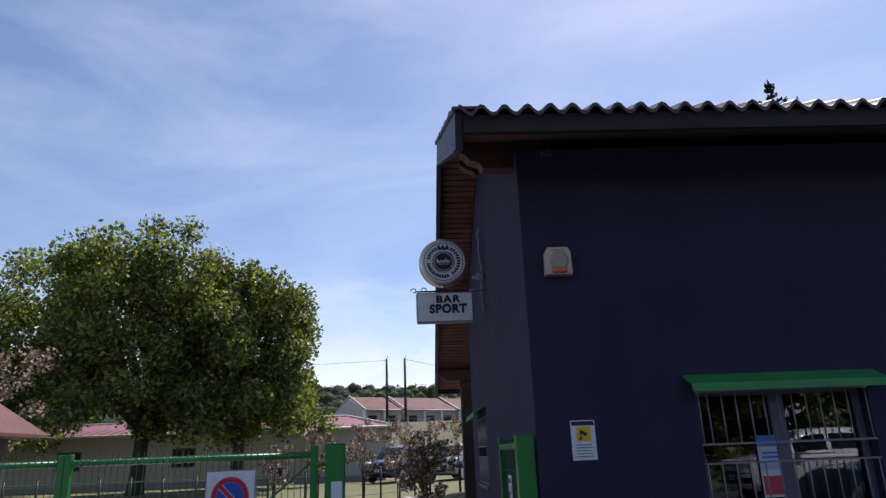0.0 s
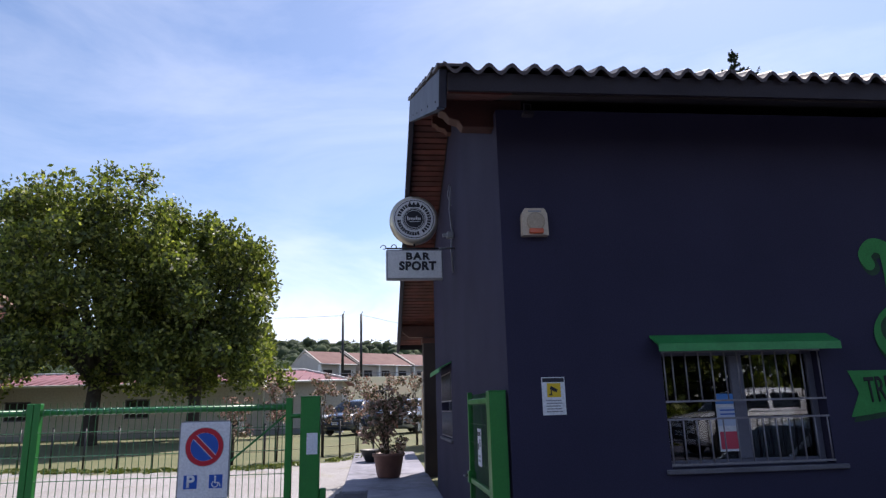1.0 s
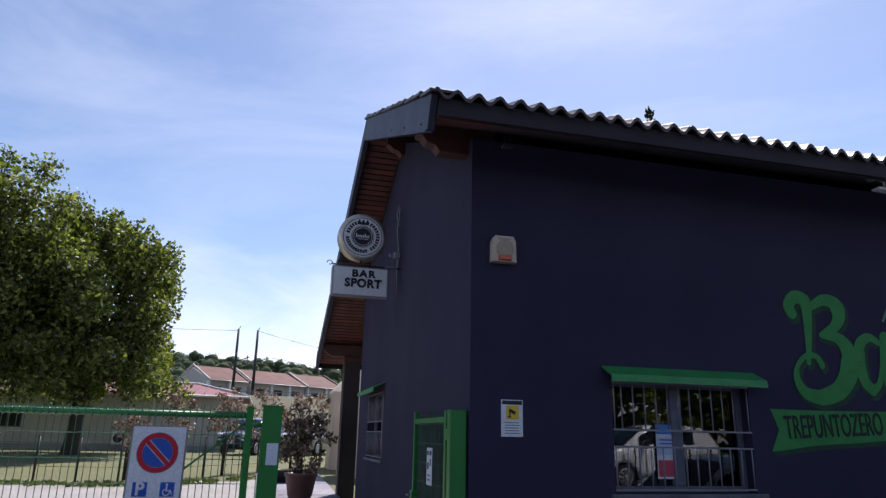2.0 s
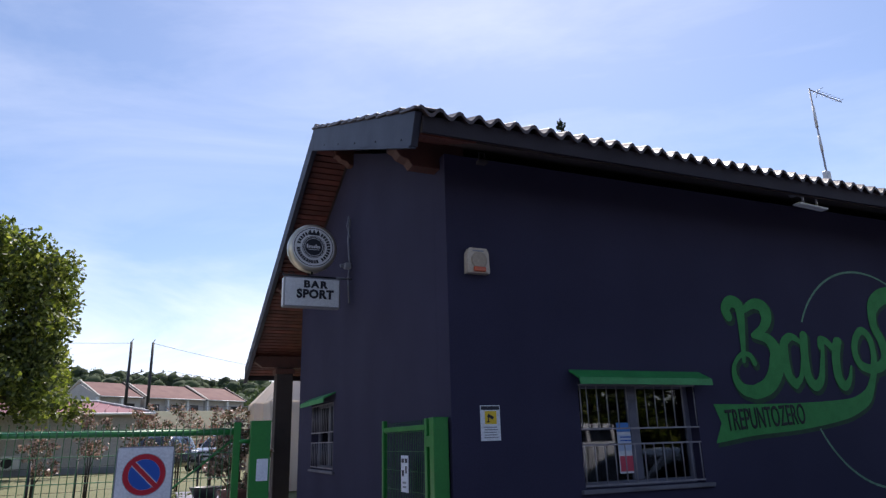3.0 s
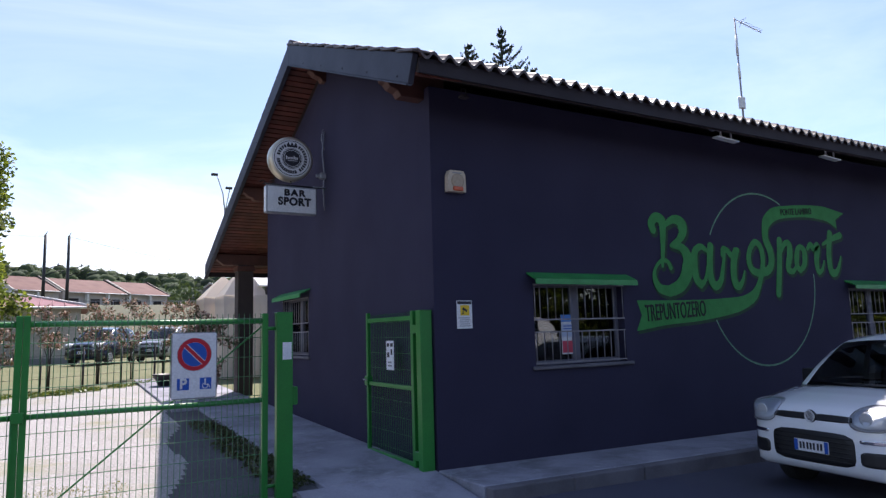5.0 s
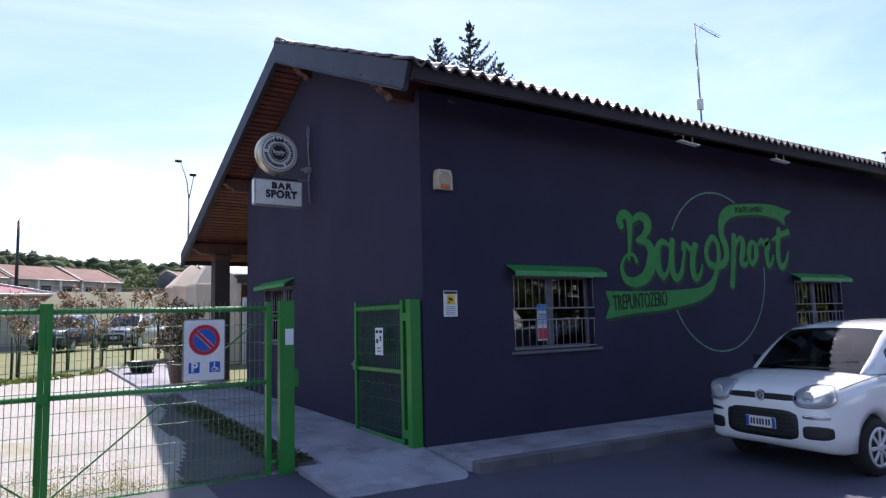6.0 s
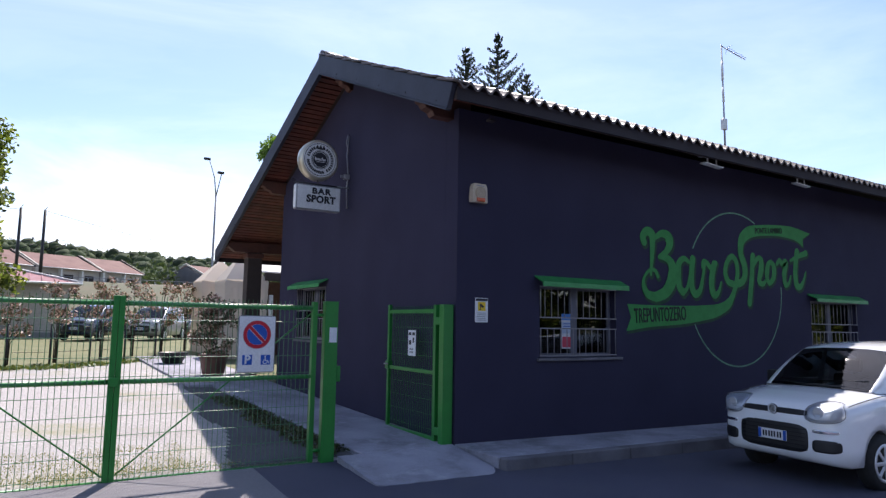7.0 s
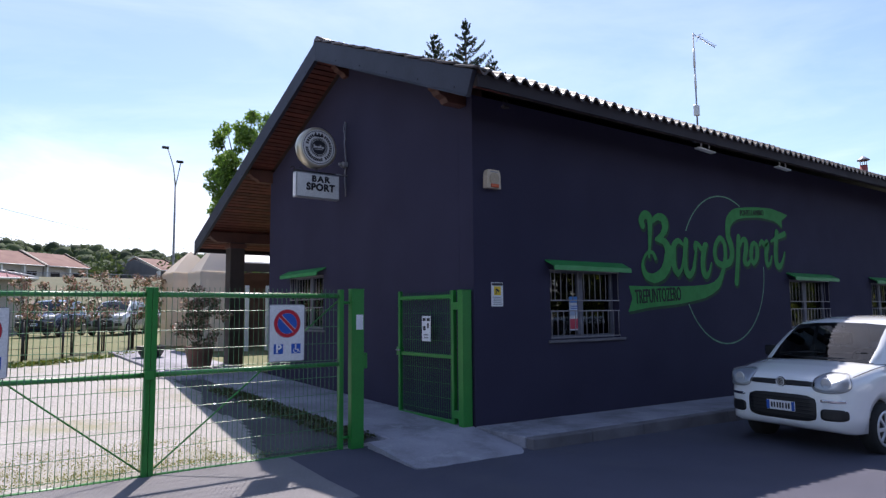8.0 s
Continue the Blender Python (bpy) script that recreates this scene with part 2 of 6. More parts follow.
M_RENDER_GREY = material("grey_render", (0.50, 0.47, 0.45), 0.9, second=(0.43, 0.41, 0.39), scale=0.5, fine=12)
# render of a backlit house, its shade put into the dark base colour
M_SHADED_WALL = material("shaded_render", (0.15, 0.15, 0.165), 0.9, second=(0.11, 0.11, 0.125), scale=0.6, fine=12)
M_TERRACOTTA = material("far_roof_tile", (0.155, 0.062, 0.05), 0.8, second=(0.115, 0.048, 0.042), scale=0.8, fine=6)
M_PURPLE_ROOF = material("shed_roof_tile", (0.25, 0.10, 0.12), 0.7, second=(0.20, 0.075, 0.09), scale=0.8, fine=8)
M_DARKBROWN = material("dark_timber", (0.052, 0.036, 0.032), 0.7, scale=4, bump=0.2)
M_CARPAINT = material("car_white_paint", (0.83, 0.84, 0.86), 0.22, second=(0.81, 0.82, 0.84), scale=1, fine=10, speck=0.01, coat=1.0)
M_TYRE = material("tyre", (0.018, 0.018, 0.019), 0.85, scale=20)
M_REFLECT = plain("lamp_reflector", (0.66, 0.68, 0.72), 0.4, 0.2)
M_HUB = plain("hubcap_silver", (0.62, 0.63, 0.66), 0.35, 0.5)
M_CHROME = plain("chrome", (0.75, 0.76, 0.78), 0.12, 1.0)
M_LAMPGLASS = glass_material("headlight_glass", (0.9, 0.92, 0.95))
M_SEAT = plain("seat_cloth", (0.06, 0.06, 0.07), 0.9)
M_PAPER = material("paper", (0.72, 0.73, 0.76), 0.7, second=(0.66, 0.67, 0.71), scale=9)
M_POSTER_BLUE = plain("poster_blue", (0.06, 0.22, 0.55), 0.5)
M_POSTER_PALE = plain("poster_pale", (0.45, 0.52, 0.66), 0.5)
M_POSTER_RED = plain("poster_red", (0.55, 0.05, 0.09), 0.5)


# ---- mesh helpers ----
def smooth(bm, on=True):
    for f in bm.faces:
        f.smooth = on
    return bm


def box(x0, x1, y0, y1, z0, z1, bevel=0.0, segs=1):
    bm = bmesh.new()
    bmesh.ops.create_cube(bm, size=1)
    for v in bm.verts:
        v.co = Vector((x0 + (v.co.x + .5) * (x1 - x0), y0 + (v.co.y + .5) * (y1 - y0), z0 + (v.co.z + .5) * (z1 - z0)))
    if bevel:
        bmesh.ops.bevel(bm, geom=list(bm.edges), offset=bevel, segments=segs, affect='EDGES', profile=0.6)
    return bm


def joined(*bms):
    me = bpy.data.meshes.new("tmp")
    out = bmesh.new()
    for b in bms:
        b.to_mesh(me)
        out.from_mesh(me)
        b.free()
    bpy.data.meshes.remove(me)
    return out


def tube(points, r, n=8, closed=False):
    """A round bar along the points; r is one radius or one for each point."""
    bm = bmesh.new()
    pts = [Vector(p) for p in points]
    rs = r if isinstance(r, (list, tuple)) else [r] * len(pts)
    rings, side = [], None
    for i, p in enumerate(pts):
        a, b = pts[i - 1] if i or closed else p, pts[(i + 1) % len(pts)] if i + 1 < len(pts) or closed else p
        d = (b - a).normalized()
        if side is None:
            side = d.orthogonal().normalized()
        side = (side - d * side.dot(d)).normalized()
        up = d.cross(side)
        rings.append([bm.verts.new(p + (side * math.cos(2 * math.pi * k / n) + up * math.sin(2 * math.pi * k / n)) * rs[i]) for k in range(n)])
    m = len(pts)
    for i in range(m if closed else m - 1):
        A, B = rings[i], rings[(i + 1) % m]
        for k in range(n):
            f = bm.faces.new((A[k], A[(k + 1) % n], B[(k + 1) % n], B[k]))
            f.smooth = True
    if not closed:
        bm.faces.new(rings[0][::-1])
        bm.faces.new(rings[-1])
    return bm


def lathe(profile, n=24, axis='z'):
    """Turn a profile of (radius, height) round an axis."""
    bm = bmesh.new()
    rings = []
    for r, h in profile:
        ring = []
        for k in range(n):
            a = 2 * math.pi * k / n
            c, s = r * math.cos(a), r * math.sin(a)
            ring.append(bm.verts.new({'z': (c, s, h), 'y': (c, h, s), 'x': (h, c, s)}[axis]))
        rings.append(ring)
    for A, B in zip(rings, rings[1:]):
        for k in range(n):
            bm.faces.new((A[k], A[(k + 1) % n], B[(k + 1) % n], B[k])).smooth = True
    bm.faces.new(rings[0][::-1])
    bm.faces.new(rings[-1])
    bmesh.ops.recalc_face_normals(bm, faces=bm.faces[:])
    return bm


def prism(poly, axis, a, b):
    """A flat outline pulled along an axis from a to b. 'y': outline in x, z; 'x': in y, z; 'z': in x, y."""
    bm = bmesh.new()
    def at(u, v, w):
        return {'y': (u, w, v), 'x': (w, u, v), 'z': (u, v, w)}[axis]
    A = [bm.verts.new(at(u, v, a)) for u, v in poly]
    B = [bm.verts.new(at(u, v, b)) for u, v in poly]
    bm.faces.new(A[::-1])
    bm.faces.new(B)
    for i in range(len(poly)):
        j = (i + 1) % len(poly)
        bm.faces.new((A[i], A[j], B[j], B[i]))
    bmesh.ops.recalc_face_normals(bm, faces=bm.faces[:])
    return bm


def moved(bm, m):
    bm.transform(m)
    return bm


def part(name, bm, mat, parent=None, label="", at=None):
    me = bpy.data.meshes.new(name)
    bm.to_mesh(me)
    bm.free()
    me.materials.append(mat)
    ob = new(name, me)
    if parent is not None:
        ob.parent = parent
    if at is not None:
        ob.matrix_basis = at
    if label:
        tagged(ob, label)
    return ob


def raw(name, verts, faces, mat, parent=None, label="", shade=False):
    me = bpy.data.meshes.new(name)
    me.from_pydata([tuple(v) for v in verts], [], [tuple(f) for f in faces])
    if shade:
        me.polygons.foreach_set("use_smooth", [True] * len(me.polygons))
    me.materials.append(mat)
    ob = new(name, me)
    if parent is not None:
        ob.parent = parent
    if label:
        tagged(ob, label)
    return ob


def thing(name, label, category, at=(0, 0, 0), turn=0.0, group="", kind=""):
    ob = new(name)
    ob.empty_display_size = 0.1
    ob.matrix_basis = pose(*at, 0, 0, turn)
    return tagged(ob, label, category, group, kind)


def lettering(name, body, size, mat, parent, m, spread=1.0, bold=0.0):
    cu = bpy.data.curves.new(name, 'FONT')
    cu.body, cu.size, cu.align_x, cu.align_y = body, size, 'CENTER', 'CENTER'
    cu.space_character = spread
    cu.extrude = 0.0015
    cu.bevel_depth, cu.bevel_resolution = bold, 0
    tmp = bpy.data.objects.new("tmp_text", cu)
    scene.collection.objects.link(tmp)
    bpy.context.view_layer.update()
    me = bpy.data.meshes.new_from_object(tmp.evaluated_get(bpy.context.evaluated_depsgraph_get()))
    bpy.data.objects.remove(tmp)
    bpy.data.curves.remove(cu)
    me.name = name
    me.materials.clear()
    me.materials.append(mat)
    ob = new(name, me)
    ob.parent = parent
    ob.matrix_basis = m
    return ob


def wall_cells(us, vs, holes, flat):
    """A wall with openings: us, vs are the lines of a grid, holes are (u0, u1, v0, v1), flat(u, v, side) places a corner on one of its two sides."""
    bm = bmesh.new()
    grid = {}
    def vert(i, j, s):
        if (i, j, s) not in grid:
            grid[(i, j, s)] = bm.verts.new(flat(us[i], vs[j], s))
        return grid[(i, j, s)]
    def solid(i, j):
        if not (0 <= i < len(us) - 1 and 0 <= j < len(vs) - 1):
            return False
        u, v = (us[i] + us[i + 1]) / 2, (vs[j] + vs[j + 1]) / 2
        return not any(a < u < b and c < v < d for a, b, c, d in holes)
    for i in range(len(us) - 1):
        for j in range(len(vs) - 1):
            if not solid(i, j):
                continue
            for s in (0, 1):
                bm.faces.new([vert(*k, s) for k in ((i, j), (i + 1, j), (i + 1, j + 1), (i, j + 1))])
            for (di, dj), (p, q) in {(-1, 0): ((i, j), (i, j + 1)), (1, 0): ((i + 1, j), (i + 1, j + 1)), (0, -1): ((i, j), (i + 1, j)), (0, 1): ((i, j + 1), (i + 1, j + 1))}.items():
                if not solid(i + di, j + dj):
                    bm.faces.new((vert(*p, 0), vert(*q, 0), vert(*q, 1), vert(*p, 1)))
    bmesh.ops.recalc_face_normals(bm, faces=bm.faces[:])
    return bm


# ---- ground ----
def step(a, b, t):
    t = min(1.0, max(0.0, (t - a) / (b - a)))
    return t * t * (3 - 2 * t)


def road_z(x, y=-1.0):
    return -0.065 - 0.022 * min(max(x, 0.0), 6.0) - 0.02 * min(max(-1.0 - y, 0.0), 3.0)


def strip_z(x):
    return 0.065 - 0.014 * min(max(x, 0.0), 8.0)


def ground_z(x, y):
    near = 0.026 * min(max(y, 0.0), 24.0)
    bank = 5.4 * step(44, 84, y)
    hill = 49.5 * step(150, 520, y + 0.25 * x) * (0.72 + 0.28 * math.cos((x + 190) / 150.0)) + 5 * noise.noise(Vector((x / 60, y / 60, 0))) * step(150, 300, y)
    front = road_z(x, y) * (1 - step(-0.5, 0.3, y))
    return near + bank + hill + front


def sheet(name, xs, ys, lift, mat, keep=None):
    verts = [(x, y, ground_z(x, y) + lift - (0.35 * (1 - step(1, 9, y)) if lift < -0.02 else 0.0)) for y in ys for x in xs]
    n = len(xs)
    faces = [(j * n + i, j * n + i + 1, (j + 1) * n + i + 1, (j + 1) * n + i) for j in range(len(ys) - 1) for i in range(n - 1)
             if keep is None or keep((xs[i] + xs[i + 1]) / 2, (ys[j] + ys[j + 1]) / 2)]
    return raw(name, verts, faces, mat, shade=True)


def spaced(a, b, d):
    k = max(1, round((b - a) / d))
    return [a + (b - a) * i / k for i in range(k + 1)]


gx = [-900, -700, -520] + spaced(-400, -40, 20)[:-1] + spaced(-40, 40, 4)[:-1] + spaced(40, 400, 20) + [520, 700, 900]
gy = [-600, -300, -150, -80] + spaced(-40, 0, 5) + [0.6] + spaced(4, 100, 4) + spaced(115, 300, 15) + spaced(320, 700, 30) + [900]
tagged(sheet("ground", gx, gy, -0.03, M_FIELD), "grassy land rising to a wooded hill", "ground", kind="structure")
tagged(sheet("road", spaced(-60, 60, 3), spaced(-14, -0.9, 0.8) + [0.1], 0.0, M_ASPHALT, lambda x, y: True), "grey asphalt road in front of the bar", "road", kind="structure")


# road before the gate: sunlight put into a paler colour, ending near the gable's shadow
M_STRIP = material("sunlit_road_strip", (0.20, 0.19, 0.205), 0.9, second=(0.15, 0.145, 0.155), scale=1.1, fine=120, bump=0.6, speck=0.3)
strip = sheet("road_sun_strip", spaced(-30, -2.5, 0.4), [-1.7, -1.3, -0.9, -0.4, 0.1], 0.0, M_STRIP)
for v in strip.data.vertices:
    far = ground_z(v.co.x, 0.1)
    f = max(0.0, v.co.y + 0.9)
    v.co.z = (ground_z(v.co.x, v.co.y) if f == 0 else ground_z(v.co.x, -0.9) * (1 - f) + far * f) + 0.005 - (0.012 if v.co.y < -1.5 else 0.0)
tagged(strip, "asphalt strip before the drive gate, coloured paler as sunlit", "road", kind="structure")


def gravel_edge(x):
    return 13.2 + 1.2 * math.sin(x * 0.35) + (0.5 * (x + 4) if x > -4 else 0.12 * (x + 4))


add_patches(M_GRASS, (0.20, 0.18, 0.095), 1.1, 0.46, 0.68, 0.65)
add_patches(M_FIELD, (0.115, 0.088, 0.052), 0.09, 0.48, 0.62, 0.7)
yard = sheet("yard", spaced(-40, -0.9, 0.6), spaced(0.1, 22, 0.5), 0.004, M_GRAVEL, lambda x, y: y < gravel_edge(x))
tagged(yard, "sunlit pale gravel yard with thin grass patches", "yard", kind="structure")
lawn = sheet("lawn", spaced(-60, 14, 1.0), spaced(8, 44, 1.0), -0.012, M_GRASS)
tagged(lawn, "dry mown lawn behind the yard", "lawn", kind="structure")

# concrete walk along the gable, rising with the yard, its outer slab wider towards the porch
def slab(name, x0, x1, y0, y1, top, mat, label):
    bm = box(x0, x1, y0, y1, 0, 1, 0.012)
    for v in bm.verts:
        v.co.z = top(v.co.x, v.co.y) - (0.3 if v.co.z < 0.5 else (0.0 if v.co.z > 0.99 else 0.012))
    return tagged(part(name, bm, mat), label, "pavement", kind="structure")


def walk_z(x, y):
    return 0.062 + 0.026 * max(y, 0)


for k, (a, b) in enumerate(((0.0, 2.4), (2.408, 4.8), (4.808, 7.2), (7.208, 9.6), (9.608, 12.0), (12.008, 15.0))):
    slab("pavement", -1.28 if b < 7.5 else -1.75, -0.002, a + 0.002, b, walk_z, M_CONCRETE, "grey concrete slab of the walk beside the gable wall")


def apron_z(x, y):
    return 0.058 + min(y, 0.0) * 0.112


bm = bmesh.new()
edge = [(-1.58 + 0.03 * noise.noise(Vector((k * 0.9, 1, 0))), -0.002 - k * 0.1) for k in range(11)]
edge += [(-1.50 + 1.30 * k / 22, -1.04 - 0.06 * k / 22 + 0.035 * noise.noise(Vector((k * 0.7, 5, 0)))) for k in range(23)]
edge += [(-0.12, -1.02), (-0.05, -0.90), (-0.022, -0.45), (-0.022, -0.002)]
top_v = [bm.verts.new((x, y, apron_z(x, y))) for x, y in edge]
low_v = [bm.verts.new((x, y, -0.3)) for x, y in edge]
bm.faces.new(top_v)
for i in range(len(edge)):
    k = (i + 1) % len(edge)
    bm.faces.new((top_v[i], low_v[i], low_v[k], top_v[k]))
bmesh.ops.recalc_face_normals(bm, faces=bm.faces[:])
tagged(part("apron", bm, M_CONCRETE), "worn concrete ramp sloping from the wicket to the road", "ramp", kind="structure")

# raised strip along the front wall with kerb stones
for k in range(14):
    a = -0.01 + k * 1.7
    slab("front_strip", a + 0.004, a + 1.7, -0.92, -0.002, lambda x, y: strip_z(x), M_CONCRETE, "grey concrete strip at the foot of the front wall")
for k in range(23):
    a = 0.0 + k * 1.0
    slab("kerb", a + 0.004, a + 1.0, -1.06, -0.924, lambda x, y: strip_z(x) - 0.004, M_KERB, "weathered concrete kerb stone beside the road")

# ---- building ----
RIDGE_Y, RIDGE_Z, EAVE_Y, NORTH_Y = 3.54, 6.16, -0.80, 10.55
def roof_z(y):
    return RIDGE_Z - 0.4246 * (RIDGE_Y - y) if y < RIDGE_Y else RIDGE_Z - 0.408 * (y - RIDGE_Y)


LEN = 24.0
WIN = ((1.39, 2.89), (8.20, 9.92), (12.05, 13.60))
W_Z0, W_Z1 = 1.115, 2.135
us = sorted({0.0, LEN, *[u for w in WIN for u in w], 4, 6, 16, 20})
bm = wall_cells(us, [-0.4, W_Z0, W_Z1, 3.2, roof_z(0) - 0.24], [(a, b, W_Z0, W_Z1) for a, b in WIN], lambda u, v, s: (u, 0.0 if s == 0 else 0.3, v))
tagged(part("wall_south", bm, M_WALL), "midnight-blue rendered front wall of the bar", "wall", kind="structure")
G_WIN = (4.40, 5.92, 1.22, 2.24)
bm = wall_cells([0.302, G_WIN[0], G_WIN[1], 7.03], [-0.4, G_WIN[2], G_WIN[3], 3.3], [(G_WIN[0], G_WIN[1], G_WIN[2], G_WIN[3])], lambda u, v, s: (0.0 if s == 0 else 0.3, u, v))
gable_top = [(0.302, 3.3), (7.03, 3.3), (7.03, roof_z(7.03) - 0.24), (RIDGE_Y, RIDGE_Z - 0.24), (0.302, roof_z(0.302) - 0.24)]
bm = joined(bm, prism(gable_top, 'x', 0.0, 0.3))
bmesh.ops.remove_doubles(bm, verts=bm.verts[:], dist=0.0005)
tagged(part("wall_west", bm, M_WALL), "midnight-blue rendered gable wall", "wall", kind="structure")
tagged(part("wall_north", box(0.302, LEN, 6.73, 7.03, -0.4, roof_z(7.03) - 0.24), M_WALL), "dark rendered back wall under the porch", "wall", kind="structure")
tagged(part("wall_east", box(LEN - 0.3, LEN, 0.302, 6.72, -0.4, 4.3), M_WALL), "dark rendered end wall", "wall", kind="structure")
# floor and added partition take the unlit-room black
tagged(part("floor", box(0.302, LEN - 0.302, 0.302, 6.72, -0.1, 0.1), M_DARKIN), "floor inside the bar, coloured near-black as unlit", "floor", kind="structure")
tagged(part("partition", box(0.32, LEN - 0.32, 3.4, 3.5, 0.102, 4.2), M_DARKIN), "added inner wall, coloured near-black as unlit", "wall", kind="structure")

# roof deck, soffit boards, fascia, tiles
GX = -0.58
def slope_box(x0, x1, y0, y1, over, thick, bevel=0.0):
    """A slab that follows the roof from y0 to y1, its top lying over the roof line."""
    bm = bmesh.new()
    v = [bm.verts.new((x, y, roof_z(y) + over - d)) for x in (x0, x1) for y in (y0, y1) for d in (0, thick)]
    for q in ((0, 2, 3, 1), (4, 5, 7, 6), (0, 1, 5, 4), (2, 6, 7, 3), (0, 4, 6, 2), (1, 3, 7, 5)):
        bm.faces.new([v[i] for i in q])
    bmesh.ops.recalc_face_normals(bm, faces=bm.faces[:])
    if bevel:
        bmesh.ops.bevel(bm, geom=bm.edges[:], offset=bevel, segments=1, affect='EDGES')
    return bm


roof = thing("roof", "corrugated tile roof on stained timber with dark metal fascias", "roof", kind="structure")
part("roof_deck", joined(slope_box(GX + 0.04, LEN + 0.5, EAVE_Y + 0.03, RIDGE_Y, 0.0, 0.12), slope_box(GX + 0.04, LEN + 0.5, RIDGE_Y, NORTH_Y - 0.03, 0.0, 0.12)), M_DARKBROWN, roof)
# gable fascias: folded metal with a drip lip
for y0, y1 in ((EAVE_Y - 0.02, RIDGE_Y), (RIDGE_Y, NORTH_Y)):
    bm = slope_box(GX - 0.03, GX + 0.036, y0, y1, 0.075, 0.335)
    for v in bm.verts:
        if y0 < 0 and v.co.y < 0:
            v.co.y += 0.03 if v.co.z > roof_z(v.co.y) else 0.155
            v.co.z += 0.4246 * (0.03 if v.co.z > roof_z(v.co.y - 0.155) else 0.155)
    bmesh.ops.bevel(bm, geom=bm.edges[:], offset=0.004, segments=1, affect='EDGES')
    f = part("fascia", bm, M_FASCIA, roof, "dark grey folded metal fascia")
    part("drip_edge", slope_box(GX - 0.045, GX + 0.02, y0 + (0.16 if y0 < 0 else 0.0), y1, -0.262, 0.02), M_FASCIA, f)
    for k in range(int((y1 - y0) / 0.8)):
        y = y0 + 0.4 + k * 0.8
        part("rivet", moved(lathe([(0.012, 0.0), (0.010, 0.005), (0.003, 0.008)], 8, 'x'), Matrix.Translation((GX - 0.03, y, roof_z(y) - 0.20)) @ Matrix.Rotation(math.pi, 4, 'Z')), M_GUTTER, f)
# front eave board under the tiles
ez = roof_z(EAVE_Y)
part("eave_board", box(GX + 0.04, LEN + 0.5, EAVE_Y, EAVE_Y + 0.028, ez - 0.115, ez + 0.045), M_GUTTER, roof, "dark brown eave board")
part("north_board", box(GX + 0.04, LEN + 0.5, NORTH_Y - 0.028, NORTH_Y, roof_z(NORTH_Y) - 0.22, roof_z(NORTH_Y) + 0.03), M_GUTTER, roof)
# soffit boards of the overhang, laid across the slope
def soffit_boards(x0, x1, y0, y1, count_parent):
    me, n = None, int(abs(y1 - y0) / 0.118)
    for k in range(n):
        a = y0 + (y1 - y0) * k / n
        b = a + 0.092
        if a < RIDGE_Y < b:
            continue
        bm = slope_box(x0, x1, a, b, -0.125, 0.018)
        part("board", bm, M_SOFFIT, count_parent)


soffit = thing("soffit", "reddish-brown stained boards under the roof overhang", "soffit", kind="structure")
soffit_boards(GX + 0.04, -0.004, EAVE_Y + 0.05, 7.0, soffit)
soffit_boards(GX + 0.04, 2.4, 7.06, NORTH_Y - 0.05, soffit)
part("eave_lining", slope_box(0.0, LEN, EAVE_Y + 0.05, -0.004, -0.124, 0.018), M_DARKBROWN, soffit)

# purlins that reach out of the gable, their ends carved
def purlin(y, w, h, top, tip, label=""):
    pts = [(0.28, top), (tip, top), (tip, top - h * 0.45), (tip + 0.05, top - h * 0.52), (tip + 0.09, top - h * 0.70), (tip + 0.18, top - h * 0.80), (tip + 0.22, top - h), (0.28, top - h)]
    bm = prism(pts, 'y', y - w / 2, y + w / 2)
    bmesh.ops.bevel(bm, geom=bm.edges[:], offset=0.006, segments=1, affect='EDGES')
    return part("purlin", bm, M_BEAM, roof, "carved reddish-brown beam end")


for y in (0.20, RIDGE_Y, 7.0):
    purlin(y, 0.16, 0.26 if y > 0.5 else 0.30, roof_z(y) - 0.15 - (0.06 if y == RIDGE_Y else 0.0), GX + (0.30 if y == RIDGE_Y else 0.06))
bm = prism([(8.6, roof_z(9.62) - 0.15), (GX + 0.06, roof_z(9.62) - 0.15), (GX + 0.06, roof_z(9.62) - 0.28), (GX + 0.22, roof_z(9.62) - 0.40), (8.6, roof_z(9.62) - 0.40)], 'y', 9.52, 9.72)
part("porch_beam", bm, M_BEAM, roof, "dark stained porch beam")

# wave-shaped tiles: rows that step down the slope
PITCH = 0.19
def tile_sheet(x0, x1, y_low, y_high, row):
    verts, faces = [], []
    n_rows = round(abs(y_high - y_low) / row)
    per = 8
    nx = int((x1 - x0) / PITCH) * per
    for r in range(n_rows):
        ya = y_low + (y_high - y_low) * r / n_rows
        yb = y_low + (y_high - y_low) * (r + 1) / n_rows
        base = len(verts)
        for lift, yy in ((-0.012, ya), (0.022, ya), (0.0, yb)):
            for i in range(nx + 1):
                x = x0 + i * PITCH / per
                c = math.cos(2 * math.pi * i / per)
                z = 0.036 * (abs(c) ** 0.7 * (1 if c > 0 else -0.8)) + 0.062
                verts.append((x, yy, roof_z(yy) + z + lift))
        for a in (0, 1):
            for i in range(nx):
                p = base + a * (nx + 1) + i
                faces.append((p, p + 1, p + nx + 2, p + nx + 1))
    return verts, faces


